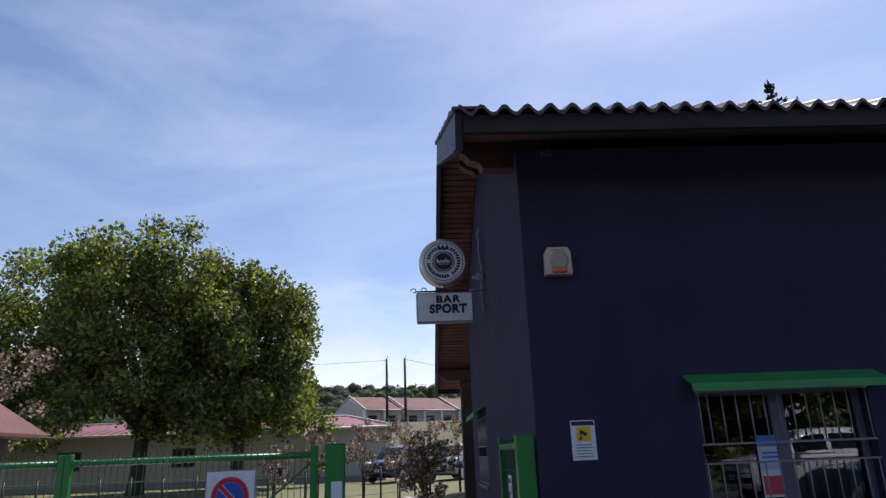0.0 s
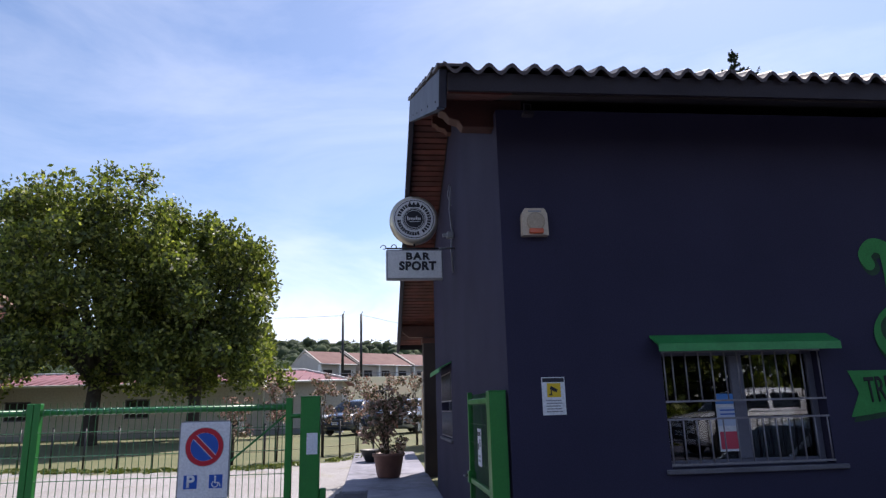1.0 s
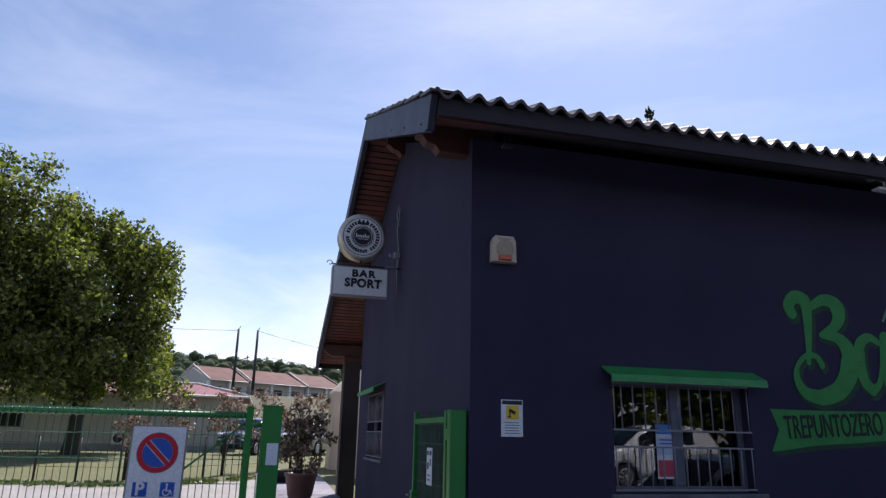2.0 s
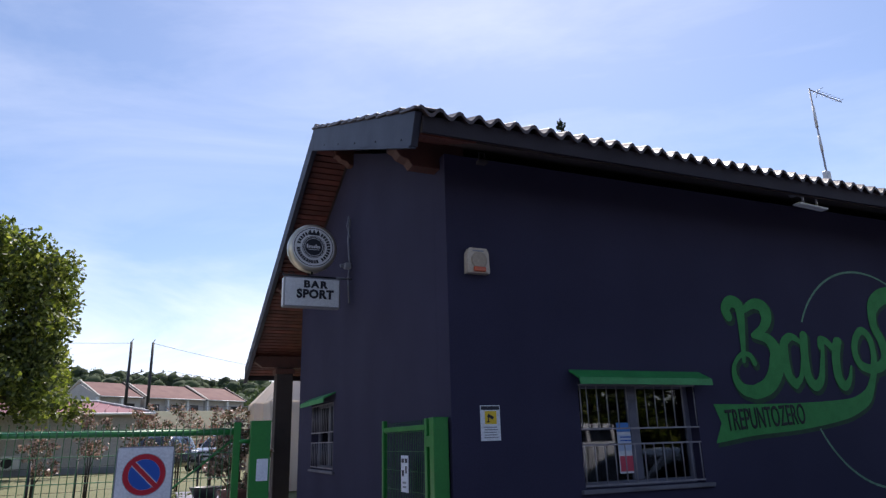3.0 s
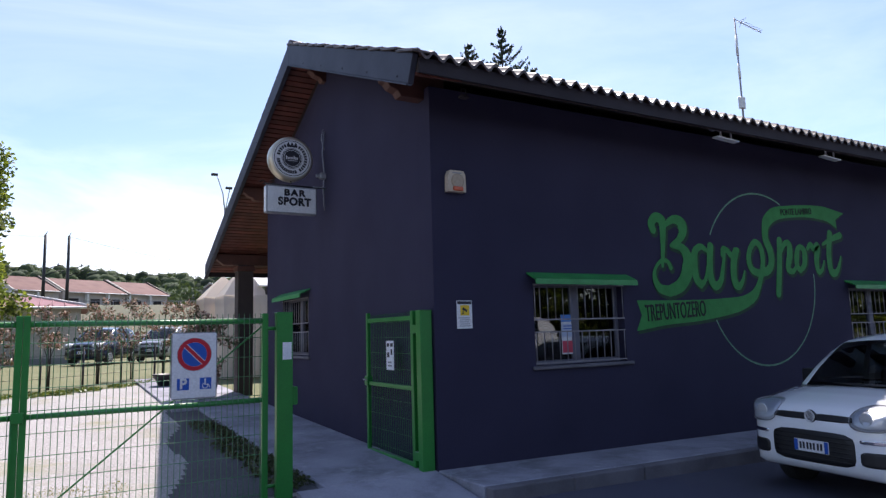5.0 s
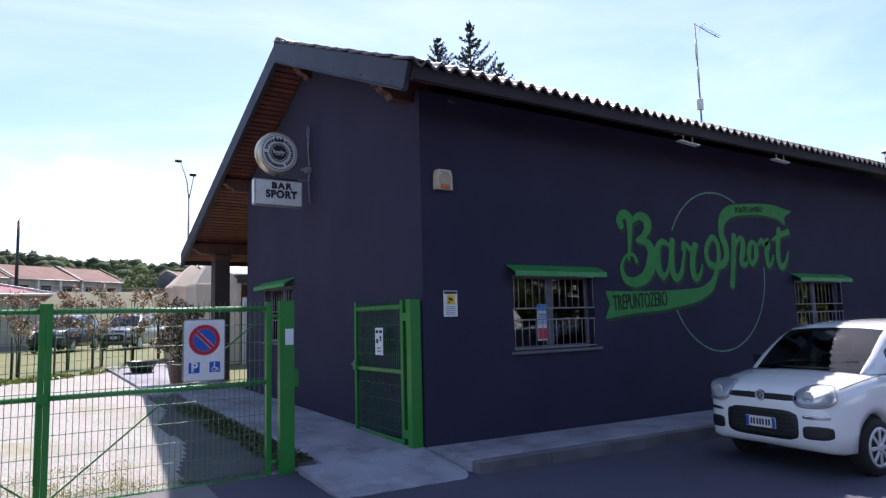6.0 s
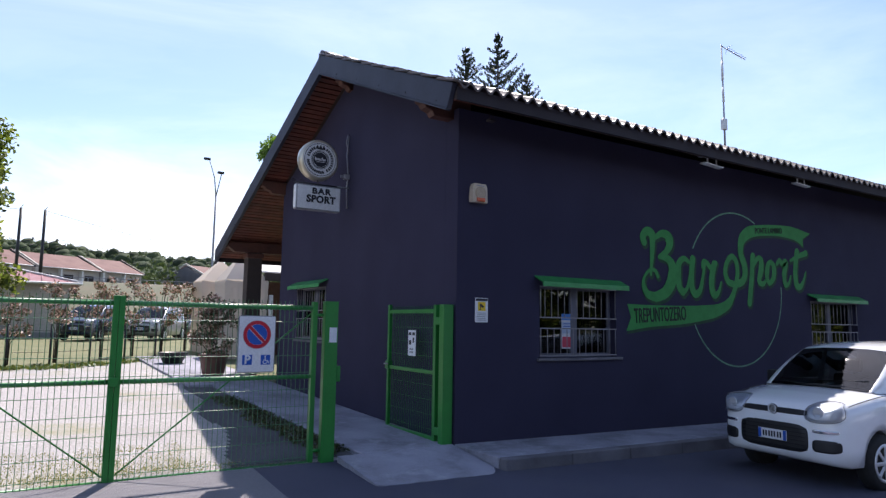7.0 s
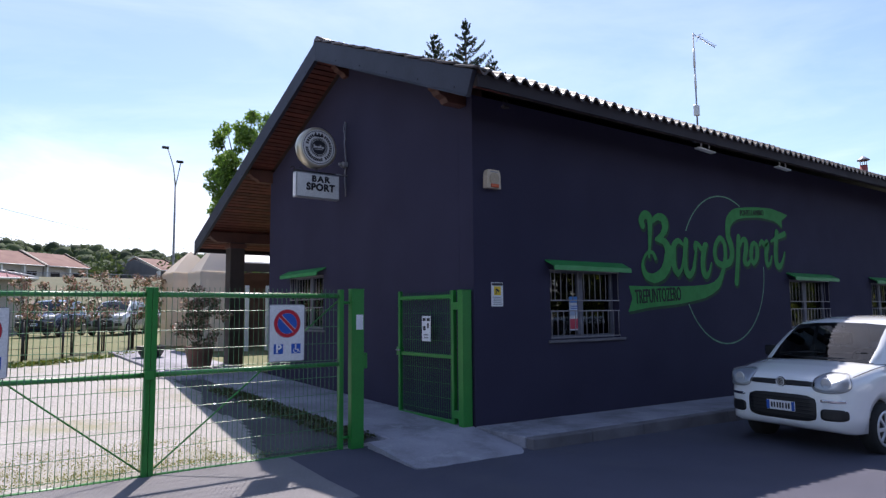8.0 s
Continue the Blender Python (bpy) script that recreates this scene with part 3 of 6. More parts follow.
for k in range(int((RIDGE_Y - EAVE_Y) / 0.37) + 1):
    a = EAVE_Y - 0.04 + 0.37 * k
    bm = slope_box(GX - 0.055 - 0.006 * (k % 2), GX + 0.2, a, min(a + 0.40, RIDGE_Y), 0.094 + 0.006 * (k % 3 == 1), 0.030)
    for v in bm.verts:
        v.co.z += 0.030 if v.co.y < a + 0.1 else 0.0          # each tile laps over the next one down
    bmesh.ops.bevel(bm, geom=bm.edges[:], offset=0.004, segments=1, affect='EDGES')
    part("verge_tile", bm, M_TILE, roof)
ROW = (RIDGE_Y - EAVE_Y + 0.05) / 12
v, f = tile_sheet(GX + 0.0, LEN + 0.5, EAVE_Y - 0.05 + ROW, RIDGE_Y, ROW)
tagged(raw("tiles_south", v, f, M_TILE, roof, "weathered wave-shaped roof tiles"), kind="stuff")
v, f = tile_sheet(GX + 0.0, LEN + 0.5, NORTH_Y + 0.05, RIDGE_Y, 0.36)
tagged(raw("tiles_north", v, f, M_TILE, roof, "weathered wave-shaped roof tiles"), kind="stuff")
for k in range(60):
    a = GX - 0.02 + k * 0.41
    bm = tube([(a, RIDGE_Y, RIDGE_Z + 0.045), (a + 0.44, RIDGE_Y, RIDGE_Z + 0.045)], [0.115, 0.10], 10)
    part("ridge_tile", bm, M_TILE, roof)

# porch column and far part
col = thing("porch_column", "square dark brown timber porch column", "column", (0.13, 9.62, 0.29))
part("shaft", box(-0.18, 0.18, -0.18, 0.18, -0.15, 2.98, 0.01), M_DARKBROWN, col)
part("capital", box(-0.21, 0.21, -0.21, 0.21, 2.84, 2.96, 0.01), M_BEAM, col, "stained timber capital")

# ---- windows ----
def grille(parent, w, h, mid):
    """Welded bars in two tiers with a pair of rails between them."""
    g = part("window_grille", joined(*[box(0.0, w, -0.008, 0.008, z - 0.008, z + 0.008) for z in (0.03, h * 0.40, h * 0.55, h - 0.03)]), M_BARS, parent, "grey painted security bars")
    n = 12
    for k in range(n + 1):
        x = 0.02 + (w - 0.04) * k / n
        part("bar", tube([(x, 0, 0.03), (x, 0, h * 0.40)], 0.0065, 6), M_BARS, g)
        x2 = x if k in (0, n) else x - 0.045
        part("bar", tube([(x2, 0, h * 0.55), (x2, 0, h - 0.03)], 0.0065, 6), M_BARS, g)


def awning(parent, w, h, mat):
    """Sloping sheet-metal cover over the opening with a front lip."""
    a = part("window_awning", prism([(0.0, h + 0.122), (-0.185, h + 0.032), (-0.19, h - 0.035), (-0.178, h - 0.035), (-0.172, h + 0.019), (0.0, h + 0.102)], 'x', -0.09, w + 0.09), mat, parent, "green painted sheet-metal awning")
    return a


def window(at, turn, w, h, name, poster=False):
    win = thing(name, "barred window with grey frame, sill and green metal awning", "window", at, turn, kind="structure")
    fr = 0.055
    part("window_frame", joined(box(0, w, 0.12, 0.18, 0, fr, 0.004), box(0, w, 0.12, 0.18, h - fr, h, 0.004), box(0, fr, 0.12, 0.18, fr, h - fr, 0.004),
                                box(w - fr, w, 0.12, 0.18, fr, h - fr, 0.004), box(w / 2 - 0.06, w / 2 + 0.06, 0.115, 0.185, fr, h - fr, 0.006)), M_FRAME, win)
    for a, b in ((fr, w / 2 - 0.06), (w / 2 + 0.06, w - fr)):
        pane = part("pane", box(a, b, 0.148, 0.154, fr, h - fr), M_GLASS, win)
        pane.visible_shadow = False
    part("window_sill", box(-0.05, w + 0.10, -0.04, 0.12, -0.045, -0.004, 0.006), M_KERB, win, "grey stone sill")
    grille(win, w, h, 0.5)
    awning(win, w, h, M_GREEN_PALE)
    if name == "window_2":
        part("notice", box(0.05, 0.19, 0.126, 0.132, 0.46, 0.62), M_PAPER, win, "pale notice behind the bars")
        part("blind_edge", box(0.09, 0.15, 0.126, 0.134, 0.06, 0.42), M_WHITE, win)
    if poster:
        p = part("poster", box(0.52, 0.74, 0.128, 0.130, 0.12, 0.62), M_PAPER, win, "pale blue and red poster behind the bars")
        part("poster_head", box(0.52, 0.74, 0.124, 0.127, 0.53, 0.62), M_POSTER_BLUE, p)
        part("poster_middle", box(0.525, 0.735, 0.124, 0.127, 0.34, 0.50), M_POSTER_PALE, p)
        part("poster_foot", box(0.53, 0.735, 0.124, 0.127, 0.14, 0.29), M_POSTER_RED, p)
        for k in range(3):
            part("print_bar", box(0.55, 0.71, 0.121, 0.1235, 0.40 + 0.035 * k, 0.412 + 0.035 * k), M_BLUE, p)
    return win


for i, (a, b) in enumerate(WIN):
    window((a, 0.0, W_Z0), 0, b - a, W_Z1 - W_Z0, "window_%d" % (i + 1), poster=(i == 0))
window((0.0, G_WIN[1], G_WIN[2]), -90, G_WIN[1] - G_WIN[0], G_WIN[3] - G_WIN[2], "window_4")

# ---- wall painting ----
mural = thing("wall_mural", "green painted lettering, ribbon and thin ring on the dark front wall", "mural", (0, -0.001, 0))


def smooth_line(pts, n=8):
    """A soft line through the points (Catmull-Rom)."""
    out = []
    for i in range(len(pts) - 1):
        p0, p1, p2, p3 = (Vector(pts[max(0, min(len(pts) - 1, i + k))]) for k in (-1, 0, 1, 2))
        for k in range(n):
            t = k / n
            out.append(0.5 * ((2 * p1) + (p2 - p0) * t + (2 * p0 - 5 * p1 + 4 * p2 - p3) * t * t + (3 * p1 - p0 - 3 * p2 + p3) * t ** 3))
    return out + [Vector(pts[-1])]


def stroke(pts, w0, w1, w2, y, grow=0.0, shift=(0, 0)):
    """A brush stroke on the wall: its width runs from w0 over w1 to w2, its ends are round."""
    line = smooth_line([(p[0] + shift[0], p[1] + shift[1]) for p in pts])
    bm = bmesh.new()
    left, right = [], []
    n = len(line) - 1
    for i, p in enumerate(line):
        d = (line[min(i + 1, n)] - line[max(i - 1, 0)]).normalized()
        t = i / n
        w = ((w0 + (w1 - w0) * t * 2) if t < 0.5 else (w1 + (w2 - w1) * (t * 2 - 1))) / 2 + grow
        nrm = Vector((-d.y, d.x)) * w
        left.append(bm.verts.new((p.x + nrm.x, y, p.y + nrm.y)))
        right.append(bm.verts.new((p.x - nrm.x, y, p.y - nrm.y)))
    for i in range(n):
        bm.faces.new((left[i], left[i + 1], right[i + 1], right[i]))
    for end, w in ((line[0], w0 / 2 + grow), (line[-1], w2 / 2 + grow)):
        bm.faces.new([bm.verts.new((end.x + w * math.cos(a), y - 0.0005, end.y + w * math.sin(a))) for a in [2 * math.pi * k / 14 for k in range(14)]])
    bm.normal_update()
    for f in bm.faces:
        if f.normal.y > 0:
            f.normal_flip()
    return bm


LETTERS = {
    "letter_b": [([(3.53, 2.90), (3.50, 2.99), (3.59, 3.08), (3.71, 3.04), (3.72, 2.87), (3.70, 2.63), (3.67, 2.39)], .12, .15, .05),
                 ([(3.77, 2.98), (3.94, 3.07), (4.09, 3.04), (4.13, 2.91), (4.04, 2.78), (3.87, 2.69)], .07, .19, .06),
                 ([(3.87, 2.69), (4.09, 2.66), (4.20, 2.50), (4.15, 2.29), (4.00, 2.12), (3.78, 2.04)], .06, .24, .16),
                 ([(3.78, 2.04), (3.59, 2.08), (3.50, 2.21), (3.52, 2.35), (3.64, 2.46), (3.77, 2.46), (3.83, 2.37)], .16, .05, .07)],
    "letter_a": [([(4.62, 2.64), (4.49, 2.70), (4.36, 2.62), (4.33, 2.45), (4.35, 2.24), (4.44, 2.14)], .06, .14, .12),
                 ([(4.44, 2.14), (4.54, 2.21), (4.61, 2.39), (4.67, 2.62)], .10, .06, .06),
                 ([(4.70, 2.71), (4.66, 2.43), (4.67, 2.22), (4.76, 2.12), (4.88, 2.20), (4.95, 2.40), (5.01, 2.62)], .13, .13, .05)],
    "letter_r": [([(4.97, 2.60), (4.99, 2.68), (5.08, 2.66), (5.18, 2.59), (5.31, 2.67)], .10, .09, .10),
                 ([(5.27, 2.65), (5.20, 2.45), (5.19, 2.23), (5.27, 2.12), (5.38, 2.20), (5.45, 2.36)], .14, .14, .03)],
    "letter_s": [([(5.83, 2.26), (5.91, 2.51), (5.89, 2.73), (5.76, 2.82), (5.62, 2.70), (5.57, 2.53), (5.64, 2.38), (5.82, 2.33)], .11, .10, .12),
                 ([(5.82, 2.33), (6.04, 2.39), (6.13, 2.53), (6.11, 2.71), (6.03, 2.87), (6.02, 3.02)], .13, .15, .14)],
    "letter_p": [([(6.38, 2.87), (6.32, 2.44), (6.24, 2.02)], .13, .13, .13),
                 ([(6.36, 2.64), (6.50, 2.82), (6.62, 2.82), (6.62, 2.65), (6.55, 2.43), (6.67, 2.38), (6.78, 2.48)], .06, .15, .06)],
    "letter_o": [([(6.92, 2.80), (7.02, 2.72), (7.00, 2.51), (6.87, 2.39)], .08, .14, .08), ([(6.87, 2.39), (6.79, 2.50), (6.83, 2.72), (6.92, 2.80)], .08, .13, .08)],
    "letter_r2": [([(7.12, 2.77), (7.21, 2.84), (7.30, 2.78), (7.41, 2.82), (7.35, 2.60), (7.37, 2.40), (7.48, 2.42), (7.56, 2.57)], .07, .15, .04)],
    "letter_t": [([(7.80, 3.05), (7.72, 2.69), (7.74, 2.42), (7.87, 2.38), (7.99, 2.50), (8.07, 2.67)], .14, .14, .03), ([(7.56, 2.86), (7.80, 2.95), (8.10, 3.04)], .05, .09, .12)],
}
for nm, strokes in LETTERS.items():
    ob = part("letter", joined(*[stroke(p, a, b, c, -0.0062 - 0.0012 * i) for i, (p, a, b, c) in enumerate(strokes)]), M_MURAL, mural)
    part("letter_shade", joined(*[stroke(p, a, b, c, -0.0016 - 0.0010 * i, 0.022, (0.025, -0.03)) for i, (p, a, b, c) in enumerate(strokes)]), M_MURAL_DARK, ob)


def band(top, bottom, end, y, grow=0.0, shift=(0, 0)):
    a, b = smooth_line(top, 6), smooth_line(bottom, 6)
    bm = bmesh.new()
    A = [bm.verts.new((p.x + shift[0], y, p.y + shift[1] + grow)) for p in a]
    B = [bm.verts.new((p.x + shift[0], y, p.y + shift[1] - grow)) for p in b]
    for i in range(len(a) - 1):
        bm.faces.new((A[i], A[i + 1], B[i + 1], B[i]))
    k = end[0]
    tip = bm.verts.new((end[1] + shift[0], y, end[2] + shift[1]))
    bm.verts.ensure_lookup_table()
    return bm, A[k], B[k], tip


TAIL_T = [(3.13, 1.91), (3.72, 1.91), (4.45, 1.92), (5.08, 1.95), (5.41, 1.99), (5.65, 2.10), (5.79, 2.28)]
TAIL_B = [(3.10, 1.50), (3.69, 1.57), (4.42, 1.62), (5.10, 1.71), (5.44, 1.80), (5.71, 1.95), (5.89, 2.26)]
FLAG_T = [(5.95, 3.00), (6.01, 3.22), (6.24, 3.39), (6.56, 3.45), (7.08, 3.50), (7.62, 3.52), (8.28, 3.44)]
FLAG_B = [(6.10, 2.95), (6.14, 3.07), (6.30, 3.18), (6.59, 3.25), (7.18, 3.30), (7.72, 3.27), (8.03, 3.16)]
TAIL_T[0], TAIL_B[0], FLAG_T[-1], FLAG_B[-1] = (3.24, 1.91), (3.24, 1.515), (8.02, 3.475), (7.95, 3.19)


def ribbon(top, bottom, corner_a, corner_b, notch, i, y, grow, shift):
    bm, a, b, tip = band(top, bottom, (i, notch[0], notch[1]), y, grow, shift)
    ca = bm.verts.new((corner_a[0] + shift[0], y, corner_a[1] + shift[1] + grow))
    cb = bm.verts.new((corner_b[0] + shift[0], y, corner_b[1] + shift[1] - grow))
    bm.faces.new((a, ca, tip))
    bm.faces.new((b, cb, tip))
    bm.faces.new((a, b, tip))
    return bm


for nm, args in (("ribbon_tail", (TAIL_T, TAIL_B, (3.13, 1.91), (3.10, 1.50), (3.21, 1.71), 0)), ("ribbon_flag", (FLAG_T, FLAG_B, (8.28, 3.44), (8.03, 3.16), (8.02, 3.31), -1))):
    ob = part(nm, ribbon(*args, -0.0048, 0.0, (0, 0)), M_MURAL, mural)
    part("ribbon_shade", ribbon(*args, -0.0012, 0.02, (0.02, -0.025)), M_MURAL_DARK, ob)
for nm, a0, a1 in (("ring_upper", 64, 152), ("ring_lower", 208, 364)):
    pts = [(5.90 + 1.335 * math.cos(radians(a)), -0.0016, 2.255 + 1.345 * math.sin(radians(a))) for a in range(a0, a1 + 1, 4)]
    bm = bmesh.new()
    vs = [(bm.verts.new((x + 0.013 * (x - 5.9) / 1.34, y, z + 0.013 * (z - 2.255) / 1.34)), bm.verts.new((x - 0.013 * (x - 5.9) / 1.34, y, z - 0.013 * (z - 2.255) / 1.34))) for x, y, z in pts]
    for p, q in zip(vs, vs[1:]):
        bm.faces.new((p[0], q[0], q[1], p[1]))
    part(nm, bm, M_MURAL_LINE, mural, "thin pale green painted ring")
lettering("ribbon_lettering", "TREPUNTOZERO", 0.215, M_MURAL_INK, mural, pose(3.89, -0.0085, 1.755, 90, -3.0, 0) @ Matrix.Diagonal((0.74, 1.48, 1, 1)), 1.0, 0.0025)
lettering("flag_lettering", "PONTE LAMBRO", 0.135, M_MURAL_INK, mural, pose(6.90, -0.0085, 3.372, 90, -5.0, 0) @ Matrix.Diagonal((0.86, 1.1, 1, 1)), 1.0, 0.002)

# ---- things on the walls ----
alarm = thing("alarm_siren", "aged cream alarm siren box with an orange lens", "alarm", (0.18, 0.0, 3.165))
part("casing", prism([(0.0, 0.0), (0.24, 0.0), (0.235, 0.20), (0.21, 0.25), (0.03, 0.25), (0.005, 0.20)], 'y', -0.085, -0.002), M_CREAM, alarm)
part("grille_plate", moved(lathe([(0.085, 0), (0.085, 0.012), (0.07, 0.02)], 20, 'y'), Matrix.Translation((0.125, -0.083, 0.125)) @ Matrix.Diagonal((1, -1, 1, 1))), material("siren_grille", (0.42, 0.33, 0.24), 0.6, scale=20), alarm)
part("lens", moved(box(0.06, 0.19, -0.112, -0.084, 0.010, 0.058, 0.012, 3), Matrix.Identity(4)), M_ORANGE, alarm, "orange plastic lens")
part("badge", box(0.06, 0.18, -0.088, -0.084, 0.215, 0.228), M_GREYBAR, alarm)

cctv = thing("camera_notice", "white and yellow video surveillance notice on the wall", "sign", (0.29, 0.0, 1.59))
part("board", box(0, 0.205, -0.008, -0.001, 0, 0.32, 0.002), M_SIGN, cctv)
part("head_bar", box(0.008, 0.197, -0.0105, -0.0085, 0.278, 0.312), M_INK, cctv)
part("yellow_panel", box(0.045, 0.165, -0.0105, -0.0085, 0.15, 0.268), M_YELLOW, cctv)
part("camera_symbol", joined(moved(box(-0.035, 0.03, -0.0135, -0.011, -0.014, 0.014), Matrix.Translation((0.105, 0, 0.215)) @ Matrix.Rotation(radians(28), 4, 'Y')), box(0.075, 0.085, -0.0135, -0.011, 0.165, 0.21), box(0.06, 0.09, -0.0135, -0.011, 0.165, 0.175)), M_INK, cctv)
for k in range(5):
    part("print_bar", box(0.03 + 0.006 * (k % 2), 0.175 - 0.008 * (k % 3), -0.0105, -0.0085, 0.025 + 0.023 * k, 0.034 + 0.023 * k), M_GREYBAR, cctv)

# hanging signs on a bracket from the gable
bar_box = thing("bar_sign_box", "white light-box sign with black letters on a wall bracket", "sign", (-0.98, 3.44, 3.45))
part("case", box(0.0, 0.80, 0.0, 0.13, 0.0, 0.43, 0.008), M_IRON, bar_box, "pale metal case")
part("face", box(0.02, 0.78, -0.006, -0.0005, 0.02, 0.41), M_SIGN, bar_box)
part("end_face", box(-0.006, -0.0005, 0.012, 0.118, 0.02, 0.41), M_SIGN, bar_box)
lettering("word", "BAR", 0.138, M_INK, bar_box, pose(0.44, -0.0085, 0.325, 90, 0, 0) @ Matrix.Diagonal((1.15, 1, 1, 1)), 1.25, 0.007)
lettering("word", "SPORT", 0.165, M_INK, bar_box, pose(0.44, -0.0085, 0.185, 90, 0, 0) @ Matrix.Diagonal((0.98, 1, 1, 1)), 1.10, 0.0085)
part("bracket", joined(tube([(0.0, 0.065, 0.46), (0.985, 0.065, 0.46)], 0.012, 8), tube([(0.2, 0.065, 0.46), (0.2, 0.065, 0.42)], 0.008, 6), tube([(0.7, 0.065, 0.46), (0.7, 0.065, 0.42)], 0.008, 6)), M_BLACK, bar_box, "black iron bracket")
curl = [(0.0 - 0.035 - 0.045 * math.cos(a) * (1 - a / 9), 0.065, 0.47 + 0.045 * math.sin(a) * (1 - a / 9)) for a in [0.25 * k for k in range(22)]]
for dx in (0.0, 0.15):
    part("scroll", tube([(x + dx, y, z + 0.05 * dx) for x, y, z in curl], 0.007, 6), M_BLACK, bar_box, "curled iron end")
disc = thing("round_beer_sign", "round white light sign with dark ring emblem and pale gold rim", "sign", (-0.58, 3.44, 4.33))
part("rim", lathe([(0.305, 0.0), (0.335, 0.006), (0.35, 0.03), (0.352, 0.10), (0.35, 0.17), (0.335, 0.196), (0.30, 0.20)], 40, 'y'), M_BRASS, disc, "pale gold metal rim")
part("face", lathe([(0.302, -0.004), (0.302, 0.006)], 40, 'y'), M_SIGN, disc)
def ring_arc(r0, r1, a0, a1, y, n=20):
    bm = bmesh.new()
    vs = []
    for k in range(n + 1):
        a = radians(a0 + (a1 - a0) * k / n)
        vs.append((bm.verts.new((r0 * math.cos(a), y, r0 * math.sin(a))), bm.verts.new((r1 * math.cos(a), y, r1 * math.sin(a)))))
    for p, q in zip(vs, vs[1:]):
        bm.faces.new((p[0], p[1], q[1], q[0]))
    return bm
part("outline", ring_arc(0.275, 0.285, 0, 360, -0.0055, 48), M_INK, disc)
part("roundel", lathe([(0.150, -0.006), (0.150, -0.0042)], 32, 'y'), M_INK, disc)
part("roundel_line", ring_arc(0.158, 0.165, 0, 360, -0.0055, 40), M_INK, disc)
for first, last, count in ((116, 172, 5), (184, 290, 11), (302, 424, 11)):
    for k in range(count):
        a = first + (last - first) * k / count
        part("print_bar", ring_arc(0.192 + 0.004 * (k % 2), 0.244, a + 0.6, a + 8.4, -0.0055, 3), M_INK, disc)
part("crown_shape", joined(box(-0.085, 0.085, -0.006, -0.0045, 0.178, 0.21), *[prism([(x - 0.026, 0.21), (x + 0.026, 0.21), (x, 0.262)], 'y', -0.006, -0.0045) for x in (-0.059, 0.0, 0.059)]), M_INK, disc)
part("roundel_inner", ring_arc(0.126, 0.133, 0, 360, -0.0068, 40), M_SIGN, disc)
for k in range(8):
    x = -0.098 + 0.025 * k
    part("script_bar", box(x, x + 0.017, -0.0085, -0.0065, -0.020 + 0.004 * (k % 3), 0.020 + (0.022 if k in (0, 5) else 0.0)), M_SIGN, disc)
part("script_line", box(-0.07, 0.08, -0.0085, -0.0065, -0.042, -0.034), M_SIGN, disc)
part("hanger", tube([(0.0, 0.07, -0.35), (0.0, 0.07, -0.40)], 0.012, 8), M_BLACK, disc)

conduit = thing("sign_bracket", "old iron wall bracket with cable for the signs", "bracket", (-0.03, 3.5, 3.6))
part("upright", tube([(0, 0, -0.05), (-0.02, 0, 0.3), (0.0, 0, 0.55), (-0.03, 0, 0.9), (0.0, 0, 1.25)], 0.012, 6), M_IRON, conduit)
part("junction", box(-0.08, 0.02, -0.05, 0.05, 0.46, 0.55, 0.01), M_IRON, conduit)
part("clamp", box(-0.14, -0.06, -0.02, 0.02, 0.48, 0.53, 0.006), M_IRON, conduit)
part("arm", tube([(-0.2, -0.02, 0.31), (0.02, -0.02, 0.31)], 0.01, 6), M_IRON, conduit)
part("stay", tube([(0, 0, 0.95), (-0.05, 0, 1.12), (-0.02, 0, 1.28)], 0.008, 6), M_IRON, conduit)


def eave_lamp(x):
    l = thing("eave_lamp", "flat floodlight on a bent bracket under the eave", "lamp", (x, -0.62, 4.142), group="lamps under the eave")
    part("bracket", tube([(-0.11, 0, 0.02), (-0.11, 0, 0.12), (-0.07, 0, 0.155), (0.07, 0, 0.155), (0.11, 0, 0.12), (0.11, 0, 0.02)], 0.014, 6), M_WHITE, l)
    part("housing", moved(box(-0.235, 0.235, -0.05, 0.05, -0.010, 0.012, 0.006), Matrix.Rotation(radians(3), 4, "Y")), M_WHITE, l)
    part("mount", box(-0.05, 0.05, -0.04, 0.04, 0.155, 0.20, 0.006), M_GUTTER, l)
    return l


eave_lamp(4.435)
eave_lamp(6.955)
ball = thing("cable_box", "round grey cable junction under the eave", "junction box", (4.165, -0.62, 4.275))
part("body", joined(lathe([(0.015, -0.045), (0.04, -0.034), (0.052, 0.0), (0.04, 0.034), (0.015, 0.05)], 14), tube([(0.03, 0, 0.0), (0.09, 0, -0.02), (0.15, 0, -0.035)], 0.009, 6)), M_IRON, ball)
sensor = thing("corner_lamp", "small grey lamp under the corner eave", "lamp", (0.20, -0.45, 4.16))
part("bracket", tube([(-0.03, 0, 0.02), (-0.03, 0, 0.10), (0.03, 0, 0.10), (0.03, 0, 0.02)], 0.006, 6), M_GUTTER, sensor)
part("housing", box(-0.05, 0.05, -0.04, 0.04, -0.012, 0.018, 0.006), M_GUTTER, sensor)

# ---- gates ----
def post(name, x0, x1, y0, y1, z0, z1, label):
    p = thing(name, label, "gate post", ((x0 + x1) / 2, (y0 + y1) / 2, z0))
    w, d = (x1 - x0) / 2, (y1 - y0) / 2
    part("shaft", box(-w, w, -d, d, -0.1, z1 - z0 - 0.008, 0.008, 2), M_GREEN, p)
    part("cap", box(-w - 0.004, w + 0.004, -d - 0.004, d + 0.004, z1 - z0 - 0.012, z1 - z0, 0.004), M_GREEN, p)
    return p


